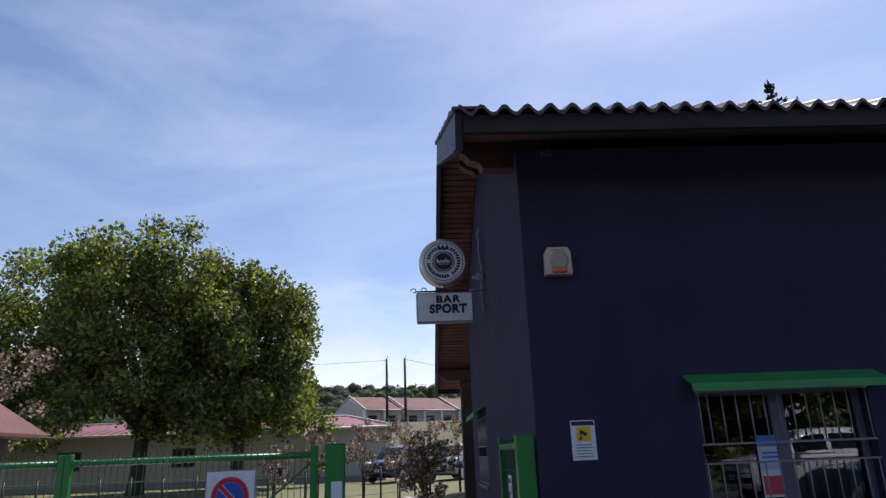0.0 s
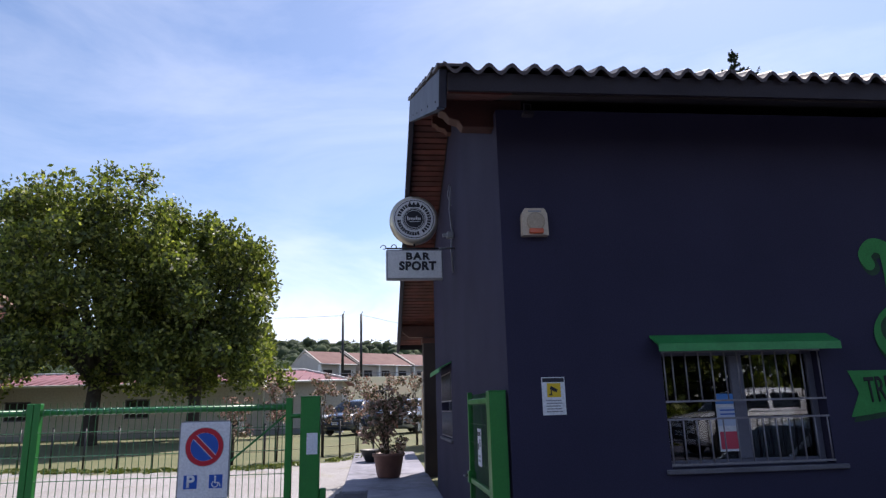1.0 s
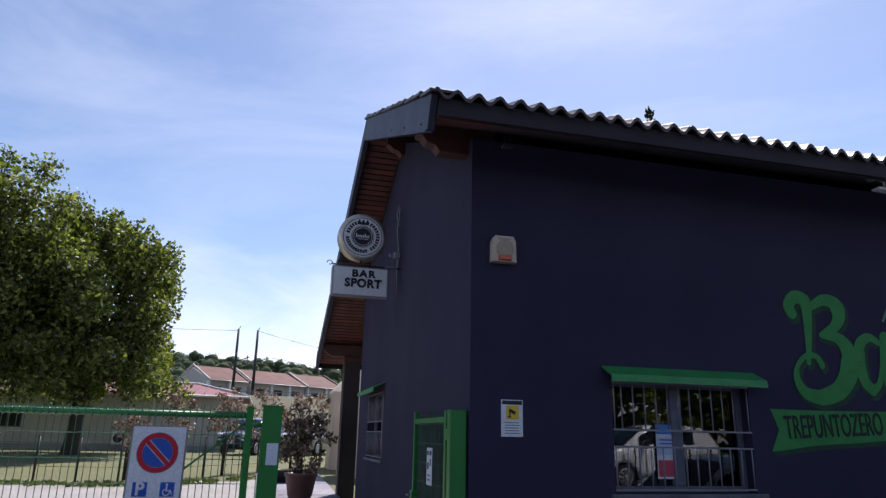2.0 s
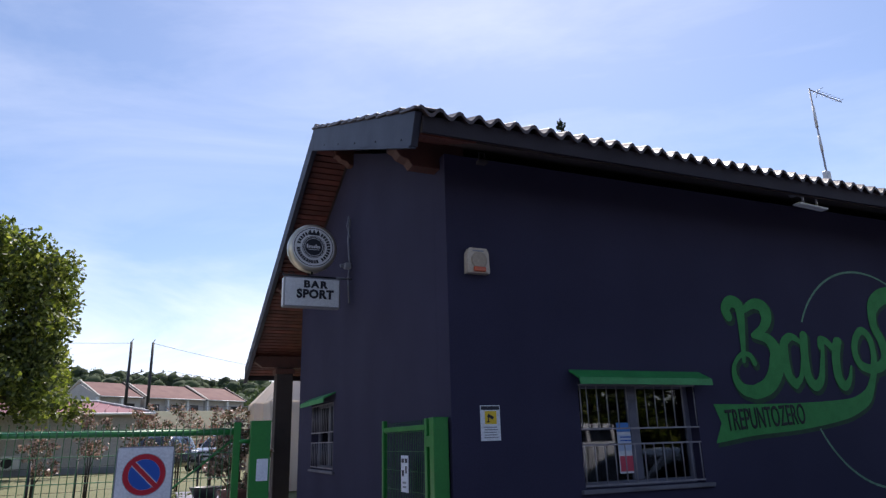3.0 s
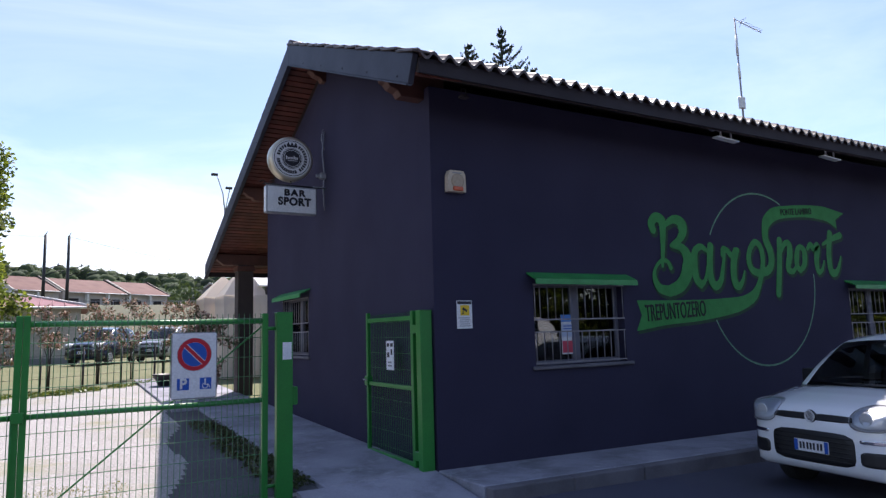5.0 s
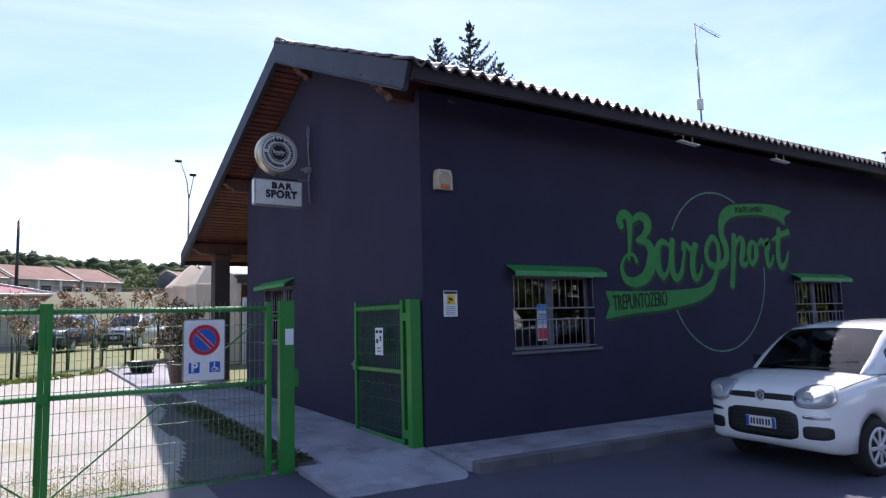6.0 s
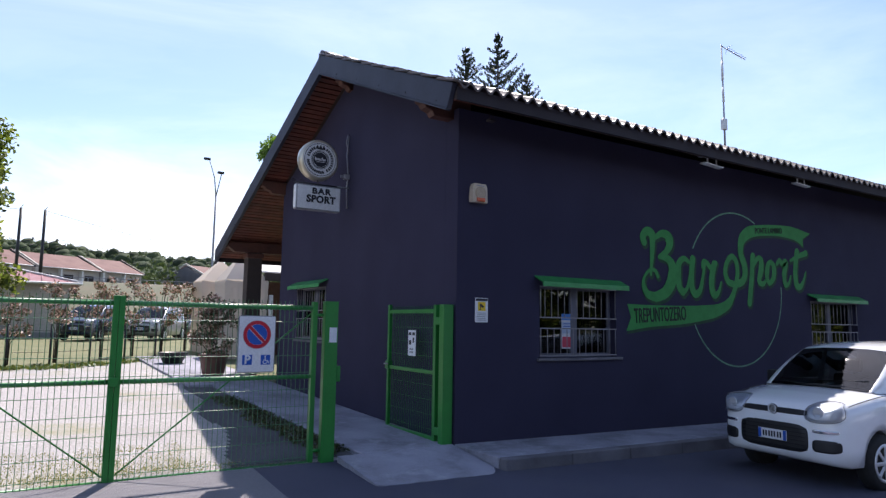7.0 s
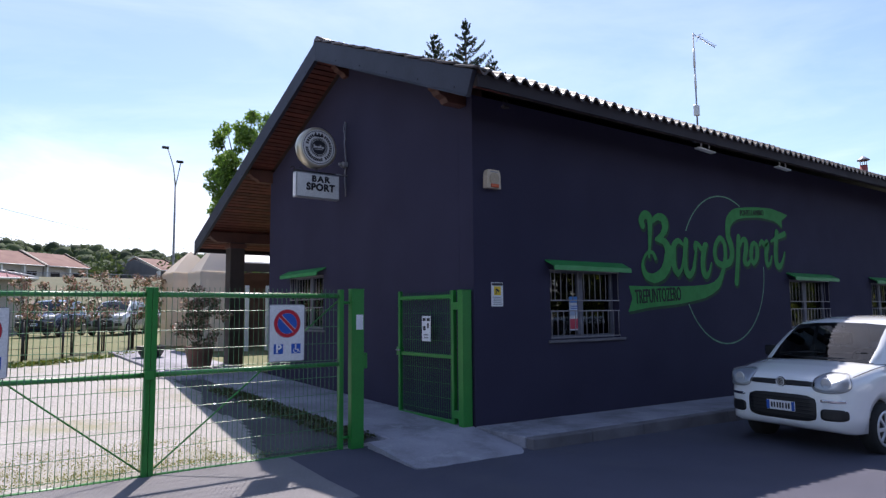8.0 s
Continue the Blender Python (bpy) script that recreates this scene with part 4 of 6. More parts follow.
gp = post("gate_post", -1.76, -1.60, 0.05, 0.14, 0.0, 1.80, "broad green steel gate post with a paper notice")
part("paper_notice", box(-0.025, 0.065, -0.0495, -0.046, 1.33, 1.50), M_PAPER, gp, "torn white paper notice")
part("lock_box", box(0.081, 0.135, -0.03, 0.03, 0.88, 1.06, 0.008), M_GREEN, gp)
for z in (1.64, 0.12):
    part("hinge", tube([(-0.165, 0.02, z), (-0.075, 0.02, z)], 0.018, 8), M_GREEN, gp)
wp = post("wicket_post", -0.168, -0.02, 0.03, 0.14, 0.05, 1.81, "broad green steel post of the wicket at the wall")
for z in (1.50, 0.10):
    part("hinge", box(-0.06, -0.01, 0.056, 0.18, z, z + 0.10, 0.008), M_GREEN, wp)


def gate_leaf(name, x_hinge, x_free, label, mid_drop=0.0):
    """A drive gate leaf in its own plane: stiles, three rails, one brace and welded wire mesh."""
    g = thing(name, label, "gate", (0, 0.135, 0.0), group="drive gate leaves")
    a, b = min(x_hinge, x_free), max(x_hinge, x_free)
    part("hinge_stile", box(x_hinge - 0.028, x_hinge + 0.028, -0.03, 0.03, -0.05, 1.79, 0.004), M_GREEN, g)
    part("free_stile", box(x_free - 0.026, x_free + 0.026, -0.03, 0.03, -0.05, 1.79, 0.004), M_GREEN, g)
    for z in (1.715, 0.945, -0.012):
        part("rail", tube([(a + 0.026, 0, z), (b - 0.026, 0, z)], 0.0245, 12), M_ENAMEL, g)
    part("brace", tube([(x_free, 0.03, 0.02), (x_hinge, 0.03, 1.68)], 0.009, 6), M_GREEN, g)
    n = round((b - a) / 0.052)
    verts, faces = [], []
    def wire(p, q, r):
        p, q = Vector(p), Vector(q)
        d = (q - p).normalized()
        s = Vector((0, 1, 0))
        u = d.cross(s)
        k = len(verts)
        for e in (p, q):
            for c, sn in ((1, 0), (0, 1), (-1, 0), (0, -1)):
                verts.append(e + (s * c + u * sn) * r)
        for i in range(4):
            faces.append((k + i, k + (i + 1) % 4, k + 4 + (i + 1) % 4, k + 4 + i))
    for k in range(1, n):
        x = a + (b - a) * k / n
        wire((x, -0.0275, -0.03), (x, -0.0275, 1.79), 0.0031)
        for z in (1.715, 0.945, -0.012):              # every wire is bent round the rails
            turn = [Vector((x, 0.0275 * math.cos(q), z + 0.0275 * math.sin(q))) for q in [math.pi / 4 * i for i in range(9)]]
            for p, q in zip(turn, turn[1:]):
                i0 = len(verts)
                for e in (p, q):
                    out = Vector((0, e.y, e.z - z)).normalized() * 0.005
                    verts.extend((e + Vector((-0.006, 0, 0)), e + out, e + Vector((0.006, 0, 0))))
                faces.extend(((i0, i0 + 1, i0 + 4, i0 + 3), (i0 + 1, i0 + 2, i0 + 5, i0 + 4)))
    for k in range(10):
        z = 0.06 + k * 0.187
        wire((a, -0.022, z), (b, -0.022, z), 0.0032)
    raw("wire_mesh", verts, faces, M_WIRE, g, "welded green wire mesh", True)
    return g


gate_leaf("drive_gate_leaf", -1.86, -3.875, "green steel gate leaf with wire mesh, closed, carrying a no-parking board")
gate_leaf("drive_gate_leaf", -5.98, -3.930, "green steel gate leaf with wire mesh, closed")
gate_leaf("drive_gate_leaf", -6.05, -8.05, "green steel fence panel with wire mesh beside the gate")
gate_leaf("drive_gate_leaf", -8.10, -10.1, "green steel fence panel with wire mesh beside the gate")
bolt = thing("gate_bolt", "green drop bolt where the two gate leaves meet", "bolt", (-3.91, 0.085, 0.93))
part("plate", box(-0.05, 0.04, -0.02, 0.02, -0.03, 0.06, 0.006), M_GREEN, bolt)
part("rod", tube([(-0.045, -0.005, 0.02), (-0.045, -0.005, -0.72)], 0.009, 6), M_GREEN, bolt)


def parking_board(x0, z0, name="no_parking_board"):
    s = thing(name, "white no-parking board with red and blue roundel on the gate", "sign", (x0, 0.088, z0))
    w, h = 0.41, 0.615
    rim = prism([(0.03, 0), (w - 0.03, 0), (w - 0.009, 0.009), (w, 0.03), (w, h - 0.03), (w - 0.009, h - 0.009), (w - 0.03, h), (0.03, h), (0.009, h - 0.009), (0, h - 0.03), (0, 0.03), (0.009, 0.009)], 'y', 0.0, 0.012)
    part("rim", rim, M_GREYBAR, s, "grey board edge")
    part("board", box(0.010, w - 0.010, -0.004, -0.0005, 0.010, h - 0.010, 0.0008), M_SIGN, s)
    c = Matrix.Translation((w / 2, 0, h * 0.665))
    part("red_ring", moved(ring_arc(0.112, 0.150, 0, 360, -0.0062, 40), c), M_RED, s)
    part("blue_disc", moved(ring_arc(0.0, 0.1105, 0, 360, -0.0062, 40), c), M_BLUE, s)
    part("white_ring", moved(ring_arc(0.1507, 0.154, 0, 360, -0.0055, 40), c), M_GREYBAR, s)
    part("red_bar", moved(box(-0.125, 0.125, -0.0090, -0.0068, -0.0165, 0.0165), c @ Matrix.Rotation(radians(45), 4, 'Y')), M_RED, s)
    part("bar_edge", moved(box(-0.113, 0.113, -0.0068, -0.0064, -0.0225, 0.0225), c @ Matrix.Rotation(radians(45), 4, 'Y')), M_SIGN, s)
    for k, xx in enumerate((0.055, 0.255)):
        p = part("blue_square", box(xx, xx + 0.105, -0.0075, -0.0045, 0.085, 0.19), M_BLUE, s)
        if k == 0:
            lettering("letter", "P", 0.125, M_SIGN, p, pose(xx + 0.053, -0.0095, 0.137, 90, 0, 0), 1.0, 0.0045)
        else:
            cx, cz = xx + 0.048, 0.118
            part("wheelchair_symbol", joined(moved(ring_arc(0.020, 0.028, 120, 400, -0.0095, 20), Matrix.Translation((cx, 0, cz))), box(cx - 0.006, cx + 0.006, -0.0097, -0.0090, cz + 0.005, cz + 0.046),
                                     box(cx, cx + 0.032, -0.0097, -0.0090, cz + 0.006, cz + 0.014), moved(box(-0.004, 0.004, -0.0097, -0.0090, -0.018, 0.018), Matrix.Translation((cx + 0.036, 0, cz - 0.004)) @ Matrix.Rotation(radians(-25), 4, 'Y')),
                                     moved(ring_arc(0.0, 0.009, 0, 360, -0.0095, 12), Matrix.Translation((cx, 0, cz + 0.056)))), M_SIGN, p)
    return s


parking_board(-2.735, 1.005)
parking_board(-5.465, 0.985)

wk = thing("wicket_gate", "narrow green wicket gate with wire mesh, standing open against the wall", "gate", (-0.118, 0.26, 0.0), 0)
WL = 1.36
part("hinge_stile", box(-0.03, 0.03, 0.0, 0.06, 0.06, 1.81, 0.005), M_GREEN, wk)
part("free_stile", box(-0.025, 0.025, WL - 0.05, WL, 0.06, 1.83, 0.005), M_GREEN, wk)
for z in (1.73, 0.93, 0.09):
    part("rail", box(-0.02, 0.02, 0.06, WL - 0.05, z - 0.025, z + 0.025, 0.004), M_GREEN, wk)
v, f = [], []
for k in range(1, 25):
    y = 0.06 + (WL - 0.11) * k / 25
    i = len(v)
    for z in (0.10, 1.80):
        v += [(-0.004, y - 0.0018, z), (0.0, y, z), (-0.004, y + 0.0018, z)]
    f += [(i, i + 1, i + 4, i + 3), (i + 1, i + 2, i + 5, i + 4), (i + 2, i, i + 3, i + 5)]
for k in range(9):
    z = 0.2 + 0.187 * k
    i = len(v)
    for y in (0.05, WL - 0.04):
        v += [(-0.008, y, z - 0.002), (-0.004, y, z), (-0.008, y, z + 0.002)]
    f += [(i, i + 1, i + 4, i + 3), (i + 1, i + 2, i + 5, i + 4), (i + 2, i, i + 3, i + 5)]
raw("wire_mesh", v, f, M_GREEN, wk, "welded green wire mesh")
part("lock", box(-0.045, 0.035, WL - 0.075, WL + 0.02, 0.90, 1.02, 0.008), M_GREEN, wk)
part("handle", tube([(-0.05, WL - 0.05, 0.98), (-0.09, WL - 0.05, 0.98), (-0.09, WL - 0.16, 0.98)], 0.010, 8), M_IRON, wk)
nt = part("notice", box(-0.016, -0.010, 0.54, 0.75, 1.12, 1.47, 0.001), M_PAPER, wk, "white printed notice")
for k, (y0, y1, z0, z1) in enumerate(((0.56, 0.63, 1.40, 1.44), (0.66, 0.73, 1.40, 1.44), (0.58, 0.62, 1.30, 1.37), (0.66, 0.72, 1.27, 1.33), (0.60, 0.70, 1.20, 1.22), (0.60, 0.70, 1.16, 1.18))):
    part("print_bar", box(-0.0185, -0.0165, y0, y1, z0, z1), M_INK if k < 4 else M_GREYBAR, nt)

# ---- car ----
BODY_X = [0.0, 0.02, 0.05, 0.09, 0.15, 0.22, 0.30, 0.40] + [0.44 + 0.04 * k for k in range(17)] + [1.2, 1.5, 1.8, 2.1, 2.4, 2.6] + [2.68 + 0.04 * k for k in range(18)] + [3.42, 3.5, 3.57, 3.62, 3.65]
AX_F, AX_R, ARCH = 0.76, 3.04, 0.335


def car_top(x):
    return np.interp(x, [0, .02, .05, .09, .15, .22, .30, .5, .75, .95, 3.2, 3.5, 3.6, 3.65], [.71, .79, .835, .865, .89, .91, .93, .97, 1.005, 1.02, 1.04, 1.02, .98, .90])


def car_half(x):
    return np.interp(x, [0, .02, .05, .09, .15, .22, .30, .40, .6, 1.0, 3.0, 3.4, 3.55, 3.62, 3.65], [.50, .60, .665, .71, .75, .775, .79, .803, .815, .82, .82, .80, .76, .70, .64])


def car_low(x):
    z = float(np.interp(x, [0, .02, .05, .12, .3, 3.3, 3.6, 3.65], [.42, .35, .31, .275, .24, .23, .27, .36]))
    for c in (AX_F, AX_R):
        d = ARCH * ARCH - (x - c) ** 2
        if d > 0:
            z = max(z, 0.28 + math.sqrt(d))
    return z


def car_nose(y, z):
    """How far back the front skin lies at a place across and up."""
    a = np.interp(abs(y), [.50, .60, .665, .71, .75, .775, .79, .803], [0, .02, .05, .09, .15, .22, .30, .40])
    b = np.interp(z, [.71, .79, .835, .865, .89, .91, .93], [0, .02, .05, .09, .15, .22, .30])
    c = np.interp(z, [.31, .35, .42], [.05, .02, 0.0])
    return max(float(a), float(b), float(c))


def loft(sections, mirror=True):
    """Half sections (y, z lists at each x) made into both sides of a shell."""
    verts, faces = [], []
    n = len(sections[0][1])
    for s in (1, -1):
        base = len(verts)
        for x, pts in sections:
            verts += [(x, s * y, z) for y, z in pts]
        for i in range(len(sections) - 1):
            for j in range(n - 1):
                q = [base + i * n + j, base + i * n + j + 1, base + (i + 1) * n + j + 1, base + (i + 1) * n + j]
                faces.append(q if s < 0 else q[::-1])
    return verts, faces


def to_bm(verts, faces, merge=0.0005):
    bm = bmesh.new()
    vs = [bm.verts.new(v) for v in verts]
    for f in faces:
        try:
            bm.faces.new([vs[i] for i in f])
        except ValueError:
            pass
    bmesh.ops.remove_doubles(bm, verts=bm.verts[:], dist=merge)
    bmesh.ops.recalc_face_normals(bm, faces=bm.faces[:])
    return smooth(bm)


def skin_patch(cy, cz, hy, hz, power, proud, thick=0.02, n=28, rings=5, skew=0.0):
    """A rounded panel that lies on the car's nose."""
    bm = bmesh.new()
    prev, mid = None, bm.verts.new((car_nose(cy, cz) - proud, cy, cz))
    for r in range(1, rings + 2):
        t = min(1.0, r / rings)
        ring = []
        for k in range(n):
            a = 2 * math.pi * k / n
            c, s = math.cos(a), math.sin(a)
            rr = (abs(c) ** power + abs(s) ** power) ** (-1 / power)
            y, z = cy + hy * rr * c * t, cz + hz * rr * s * t + skew * rr * c * t * hy
            x = car_nose(y, z) - proud + (thick if r == rings + 1 else (0.006 if r == rings else 0.0))
            ring.append(bm.verts.new((x, y, z)))
        for k in range(n):
            if prev is None:
                bm.faces.new((mid, ring[k], ring[(k + 1) % n])).smooth = True
            else:
                bm.faces.new((prev[k], ring[k], ring[(k + 1) % n], prev[(k + 1) % n])).smooth = True
        prev = ring
    bmesh.ops.recalc_face_normals(bm, faces=bm.faces[:])
    return bm


def build_car(at, turn, paint=None, label="small white five-door hatchback parked beside the kerb", group="parked white hatchbacks"):
    paint = paint or M_CARPAINT
    car = thing("small_car", label, "car", at, turn, group=group)
    secs = []
    for x in BODY_X:
        zl, zt, w = car_low(x), float(car_top(x)), float(car_half(x))
        zs = zt - min(0.10, (zt - zl) * 0.22)
        secs.append((x, [(0, zl), (w * 0.86, zl), (w * 0.985, zl + 0.03), (w, zl + (zs - zl) * 0.35), (w, zl + (zs - zl) * 0.62), (w * 0.992, zl + (zs - zl) * 0.85),
                         (w * 0.972, zs), (w * 0.93, zs + (zt - zs) * 0.62), (w * 0.84, zs + (zt - zs) * 0.90), (w * 0.5, zt + 0.006), (0, zt + 0.012)]))
    v, f = loft(secs)
    n = 11
    f.append([j for j in range(n)] + [len(secs) * n + j for j in range(n - 2, 0, -1)])
    last = (len(secs) - 1) * n
    f.append([last + j for j in range(n)] + [len(secs) * n + last + j for j in range(n - 2, 0, -1)])
    part("body", to_bm(v, f), paint, car)
    # cabin shell with glazed openings
    CX = [0.84, 0.95, 1.08, 1.22, 1.36, 1.48, 1.56, 1.7, 1.9, 2.02, 2.12, 2.4, 2.7, 2.84, 2.95, 3.15, 3.3, 3.42, 3.52, 3.58]
    rz = lambda x: float(np.interp(x, [.84, 1.0, 1.2, 1.4, 1.5, 1.62, 1.85, 2.3, 2.9, 3.2, 3.35, 3.5, 3.58], [1.02, 1.14, 1.285, 1.415, 1.463, 1.497, 1.525, 1.54, 1.525, 1.485, 1.41, 1.20, 1.06]))
    secs = []
    for x in CX:
        r = rz(x)
        k = (r - 1.02) / 0.52
        wb = float(np.interp(x, [.84, 1.1, 1.5, 3.2, 3.58], [.70, .755, .785, .785, .72]))
        wt = wb - 0.165 * k - 0.02
        secs.append((x, [(wb, 1.005), (wb - 0.03 * k, 1.005 + (r - 1.02) * 0.12), (wt + 0.055 * k, r - 0.12 * k - 0.004), (wt + 0.01, r - 0.035 * k), (wt - 0.05, r - 0.004), (wt * 0.5, r + 0.016 * (0.4 + k)), (0, r + 0.022 * (0.4 + k))]))
    v, f = loft(secs)
    n = 7
    shell, wind, rear, side = [], [], [], {"front_window": [], "rear_window": []}
    for q in f:
        x = sum(v[i][0] for i in q) / 4
        j = min(i % n for i in q)
        if j >= 4 and 0.84 < x < 1.5:
            wind.append(q)
        elif j >= 4 and 3.3 < x < 3.5:
            rear.append(q)
        elif j == 1 and 1.22 < x < 2.02:
            side["front_window"].append(q)
        elif j == 1 and 2.12 < x < 2.84:
            side["rear_window"].append(q)
        else:
            shell.append(q)
    def sub(fs, keep=lambda i: True):
        return to_bm(v, fs)
    def loose(bm):
        dead = [w for w in bm.verts if not w.link_faces]
        bmesh.ops.delete(bm, geom=dead, context='VERTS')
        return bm
    part("cabin", loose(to_bm(v, shell)), paint, car)
    ws = part("windscreen", loose(to_bm(v, wind)), M_CARGLASS, car, "dark windscreen glass")
    part("tailgate_glass", loose(to_bm(v, rear)), M_CARGLASS, car)
    for nm, fs in side.items():
        for s in (1, -1):
            part("side_window", loose(to_bm(v, [q for q in fs if v[q[0]][1] * s > 0])), M_CARGLASS, car)
    # inside
    part("dashboard", box(0.98, 1.30, -0.66, 0.66, 0.80, 1.02, 0.04, 3), M_BLACK, car)
    part("steering_wheel", moved(tube([(0, 0.17 * math.cos(a), 0.17 * math.sin(a)) for a in [2 * math.pi * k / 20 for k in range(20)]], 0.014, 6, True), Matrix.Translation((1.38, -0.34, 1.0)) @ Matrix.Rotation(radians(-25), 4, 'Y')), M_BLACK, car)
    for s in (-0.34, 0.34):
        st = part("seat", joined(box(1.55, 2.0, s - 0.23, s + 0.23, 0.42, 0.62, 0.05, 3), moved(box(-0.06, 0.08, s - 0.22, s + 0.22, 0.0, 0.58, 0.05, 3), Matrix.Translation((2.0, 0, 0.56)) @ Matrix.Rotation(radians(12), 4, 'Y'))), M_SEAT, car)
        part("headrest", box(2.10, 2.2, s - 0.12, s + 0.12, 1.16, 1.33, 0.035, 3), M_SEAT, st)
    part("rear_bench", box(2.72, 2.95, -0.6, 0.6, 0.45, 1.08, 0.05, 3), M_SEAT, car)
    part("floor_pan", box(0.5, 3.4, -0.66, 0.66, 0.21, 0.30), M_BLACK, car)
    part("mirror", box(1.25, 1.29, -0.12, 0.12, 1.28, 1.34, 0.01), M_BLACK, car)
    # nose
    for s in (1, -1):
        part("bonnet_gap", tube([(x, s * (car_half(x) * 0.94), car_top(x) - 0.028) for x in (0.26, 0.4, 0.6, 0.8, 0.98)], 0.0045, 6), M_BLACK, car)
    part("grille_band", skin_patch(0, 0.80, 0.42, 0.030, 6, 0.012), M_BLACK, car, "black grille band")
    badge = part("badge", moved(lathe([(0.058, 0.0), (0.060, 0.014), (0.050, 0.022)], 24, 'x'), Matrix.Translation((0.022, 0, 0.805)) @ Matrix.Diagonal((-1, 1, 1, 1))), M_BLACK, car, "round dark badge with bright ring")
    part("badge_ring", moved(lathe([(0.052, 0.0), (0.056, 0.006), (0.046, 0.008), (0.044, 0.0)], 24, 'x'), Matrix.Translation((0.0, 0, 0.805)) @ Matrix.Diagonal((-1, 1, 1, 1))), M_HUB, badge)
    part("lower_grille", skin_patch(0, 0.525, 0.43, 0.15, 6, 0.008), M_BLACK, car, "black lower grille")
    part("grille_slats", joined(*[skin_patch(0, 0.42 + 0.042 * k, 0.40, 0.007, 8, 0.014) for k in range(6)]), M_TYRE, car)
    pl = part("number_plate", box(-0.022, -0.012, -0.18, 0.18, 0.475, 0.585, 0.002), M_SIGN, car, "white number plate with blue ends")
    part("plate_end", box(-0.0245, -0.0222, -0.178, -0.140, 0.478, 0.582), M_BLUE, pl)
    part("plate_end", box(-0.0245, -0.0222, 0.140, 0.178, 0.478, 0.582), M_BLUE, pl)
    for k in range(7):
        y = -0.118 + 0.034 * k + (0.008 if k > 1 else 0.0) + (0.006 if k > 4 else 0.0)
        part("plate_bar", box(-0.0245, -0.0222, y, y + 0.021, 0.499, 0.561), M_INK, pl)
    for s in (1, -1):
        h = part("headlight", skin_patch(s * 0.575, 0.825, 0.185, 0.105, 3.0, 0.022, 0.05), M_LAMPGLASS, car, "clear headlight lens")
        h.visible_shadow = False
        part("reflector", skin_patch(s * 0.575, 0.825, 0.17, 0.092, 3.0, 0.012, 0.01), M_REFLECT, h)
        part("bulb_ring", moved(lathe([(0.062, 0), (0.058, 0.012), (0.035, 0.0)], 20, 'x'), Matrix.Translation((car_nose(0.55, 0.80) - 0.012, s * 0.55, 0.825)) @ Matrix.Diagonal((-1, 1, 1, 1))), M_HUB, h)
        part("lamp_edge", moved(tube([(car_nose(s * 0.575 + 0.187 * math.cos(a) * r, 0.825 + 0.107 * math.sin(a) * r) - 0.016, s * 0.575 + 0.187 * math.cos(a) * r, 0.825 + 0.107 * math.sin(a) * r)
              for a, r in [(2 * math.pi * k / 28, (abs(math.cos(2 * math.pi * k / 28)) ** 3.2 + abs(math.sin(2 * math.pi * k / 28)) ** 3.2) ** (-1 / 3.2)) for k in range(28)]], 0.004, 6, True), Matrix.Identity(4)), M_GREYBAR, h)
        part("daytime_light", skin_patch(s * 0.60, 0.625, 0.12, 0.018, 6, 0.010), M_CHROME, car, "pale daytime light strip")
        part("fog_recess", skin_patch(s * 0.605, 0.475, 0.13, 0.065, 4.5, 0.009), M_BLACK, car, "black fog-lamp panel")
        part("wing_mirror", moved(box(-0.05, 0.07, -0.09, 0.09, -0.07, 0.07, 0.03, 3), Matrix.Translation((1.30, s * 0.90, 1.09))), M_BLACK, car)
        part("side_blinker", box(1.06, 1.11, s * 0.822 - 0.006, s * 0.822 + 0.006, 0.74, 0.765, 0.003), M_ORANGE, car)
        part("door_handle", box(1.92, 2.06, s * 0.825 - 0.015, s * 0.825 + 0.015, 0.84, 0.87, 0.01, 2), paint, car)
        for x in (1.16, 2.08):
            part("door_gap", tube([(x, s * 0.823, 0.27), (x, s * 0.822, 0.6), (x, s * 0.806, 0.93)], 0.004, 6), M_BLACK, car)
        part("arch_lining", box(AX_F - 0.33, AX_F + 0.33, s * 0.64 - 0.09, s * 0.64 + 0.09, 0.5, 0.60), M_TYRE, car)
        for ax in (AX_F, AX_R):
            wh = part("wheel", moved(lathe([(0.20, -0.085), (0.265, -0.09), (0.288, -0.06), (0.292, 0.0), (0.288, 0.06), (0.265, 0.09), (0.20, 0.085)], 32, 'y'), Matrix.Translation((ax, s * 0.725, 0.29))), M_TYRE, car, "black tyre")
            part("hubcap", moved(joined(lathe([(0.20, 0.0), (0.205, 0.012), (0.175, 0.018), (0.17, 0.004)], 28, 'y'), lathe([(0.05, 0.0), (0.05, 0.022), (0.03, 0.03)], 16, 'y'),
                                *[moved(box(0.04, 0.185, 0.004, 0.022, -0.020, 0.020, 0.006), Matrix.Rotation(2 * math.pi * k / 8, 4, 'Y')) for k in range(8)]),
                                Matrix.Translation((ax, s * 0.805, 0.29)) @ Matrix.Diagonal((1, s, 1, 1))), M_HUB, wh, "silver spoked hubcap")
            part("hub_back", moved(lathe([(0.2, 0.0), (0.2, 0.004)], 24, 'y'), Matrix.Translation((ax, s * 0.802, 0.29)) @ Matrix.Diagonal((1, s, 1, 1))), M_BLACK, wh)
    part("scuttle", joined(tube([(0.90, -0.66, 1.035), (0.86, 0, 1.045), (0.90, 0.66, 1.035)], 0.016, 6)), M_BLACK, car, "black strip under the windscreen")
    part("wiper", tube([(0.93, 0.05, 1.09), (0.98, -0.55, 1.125)], 0.008, 6), M_BLACK, car)
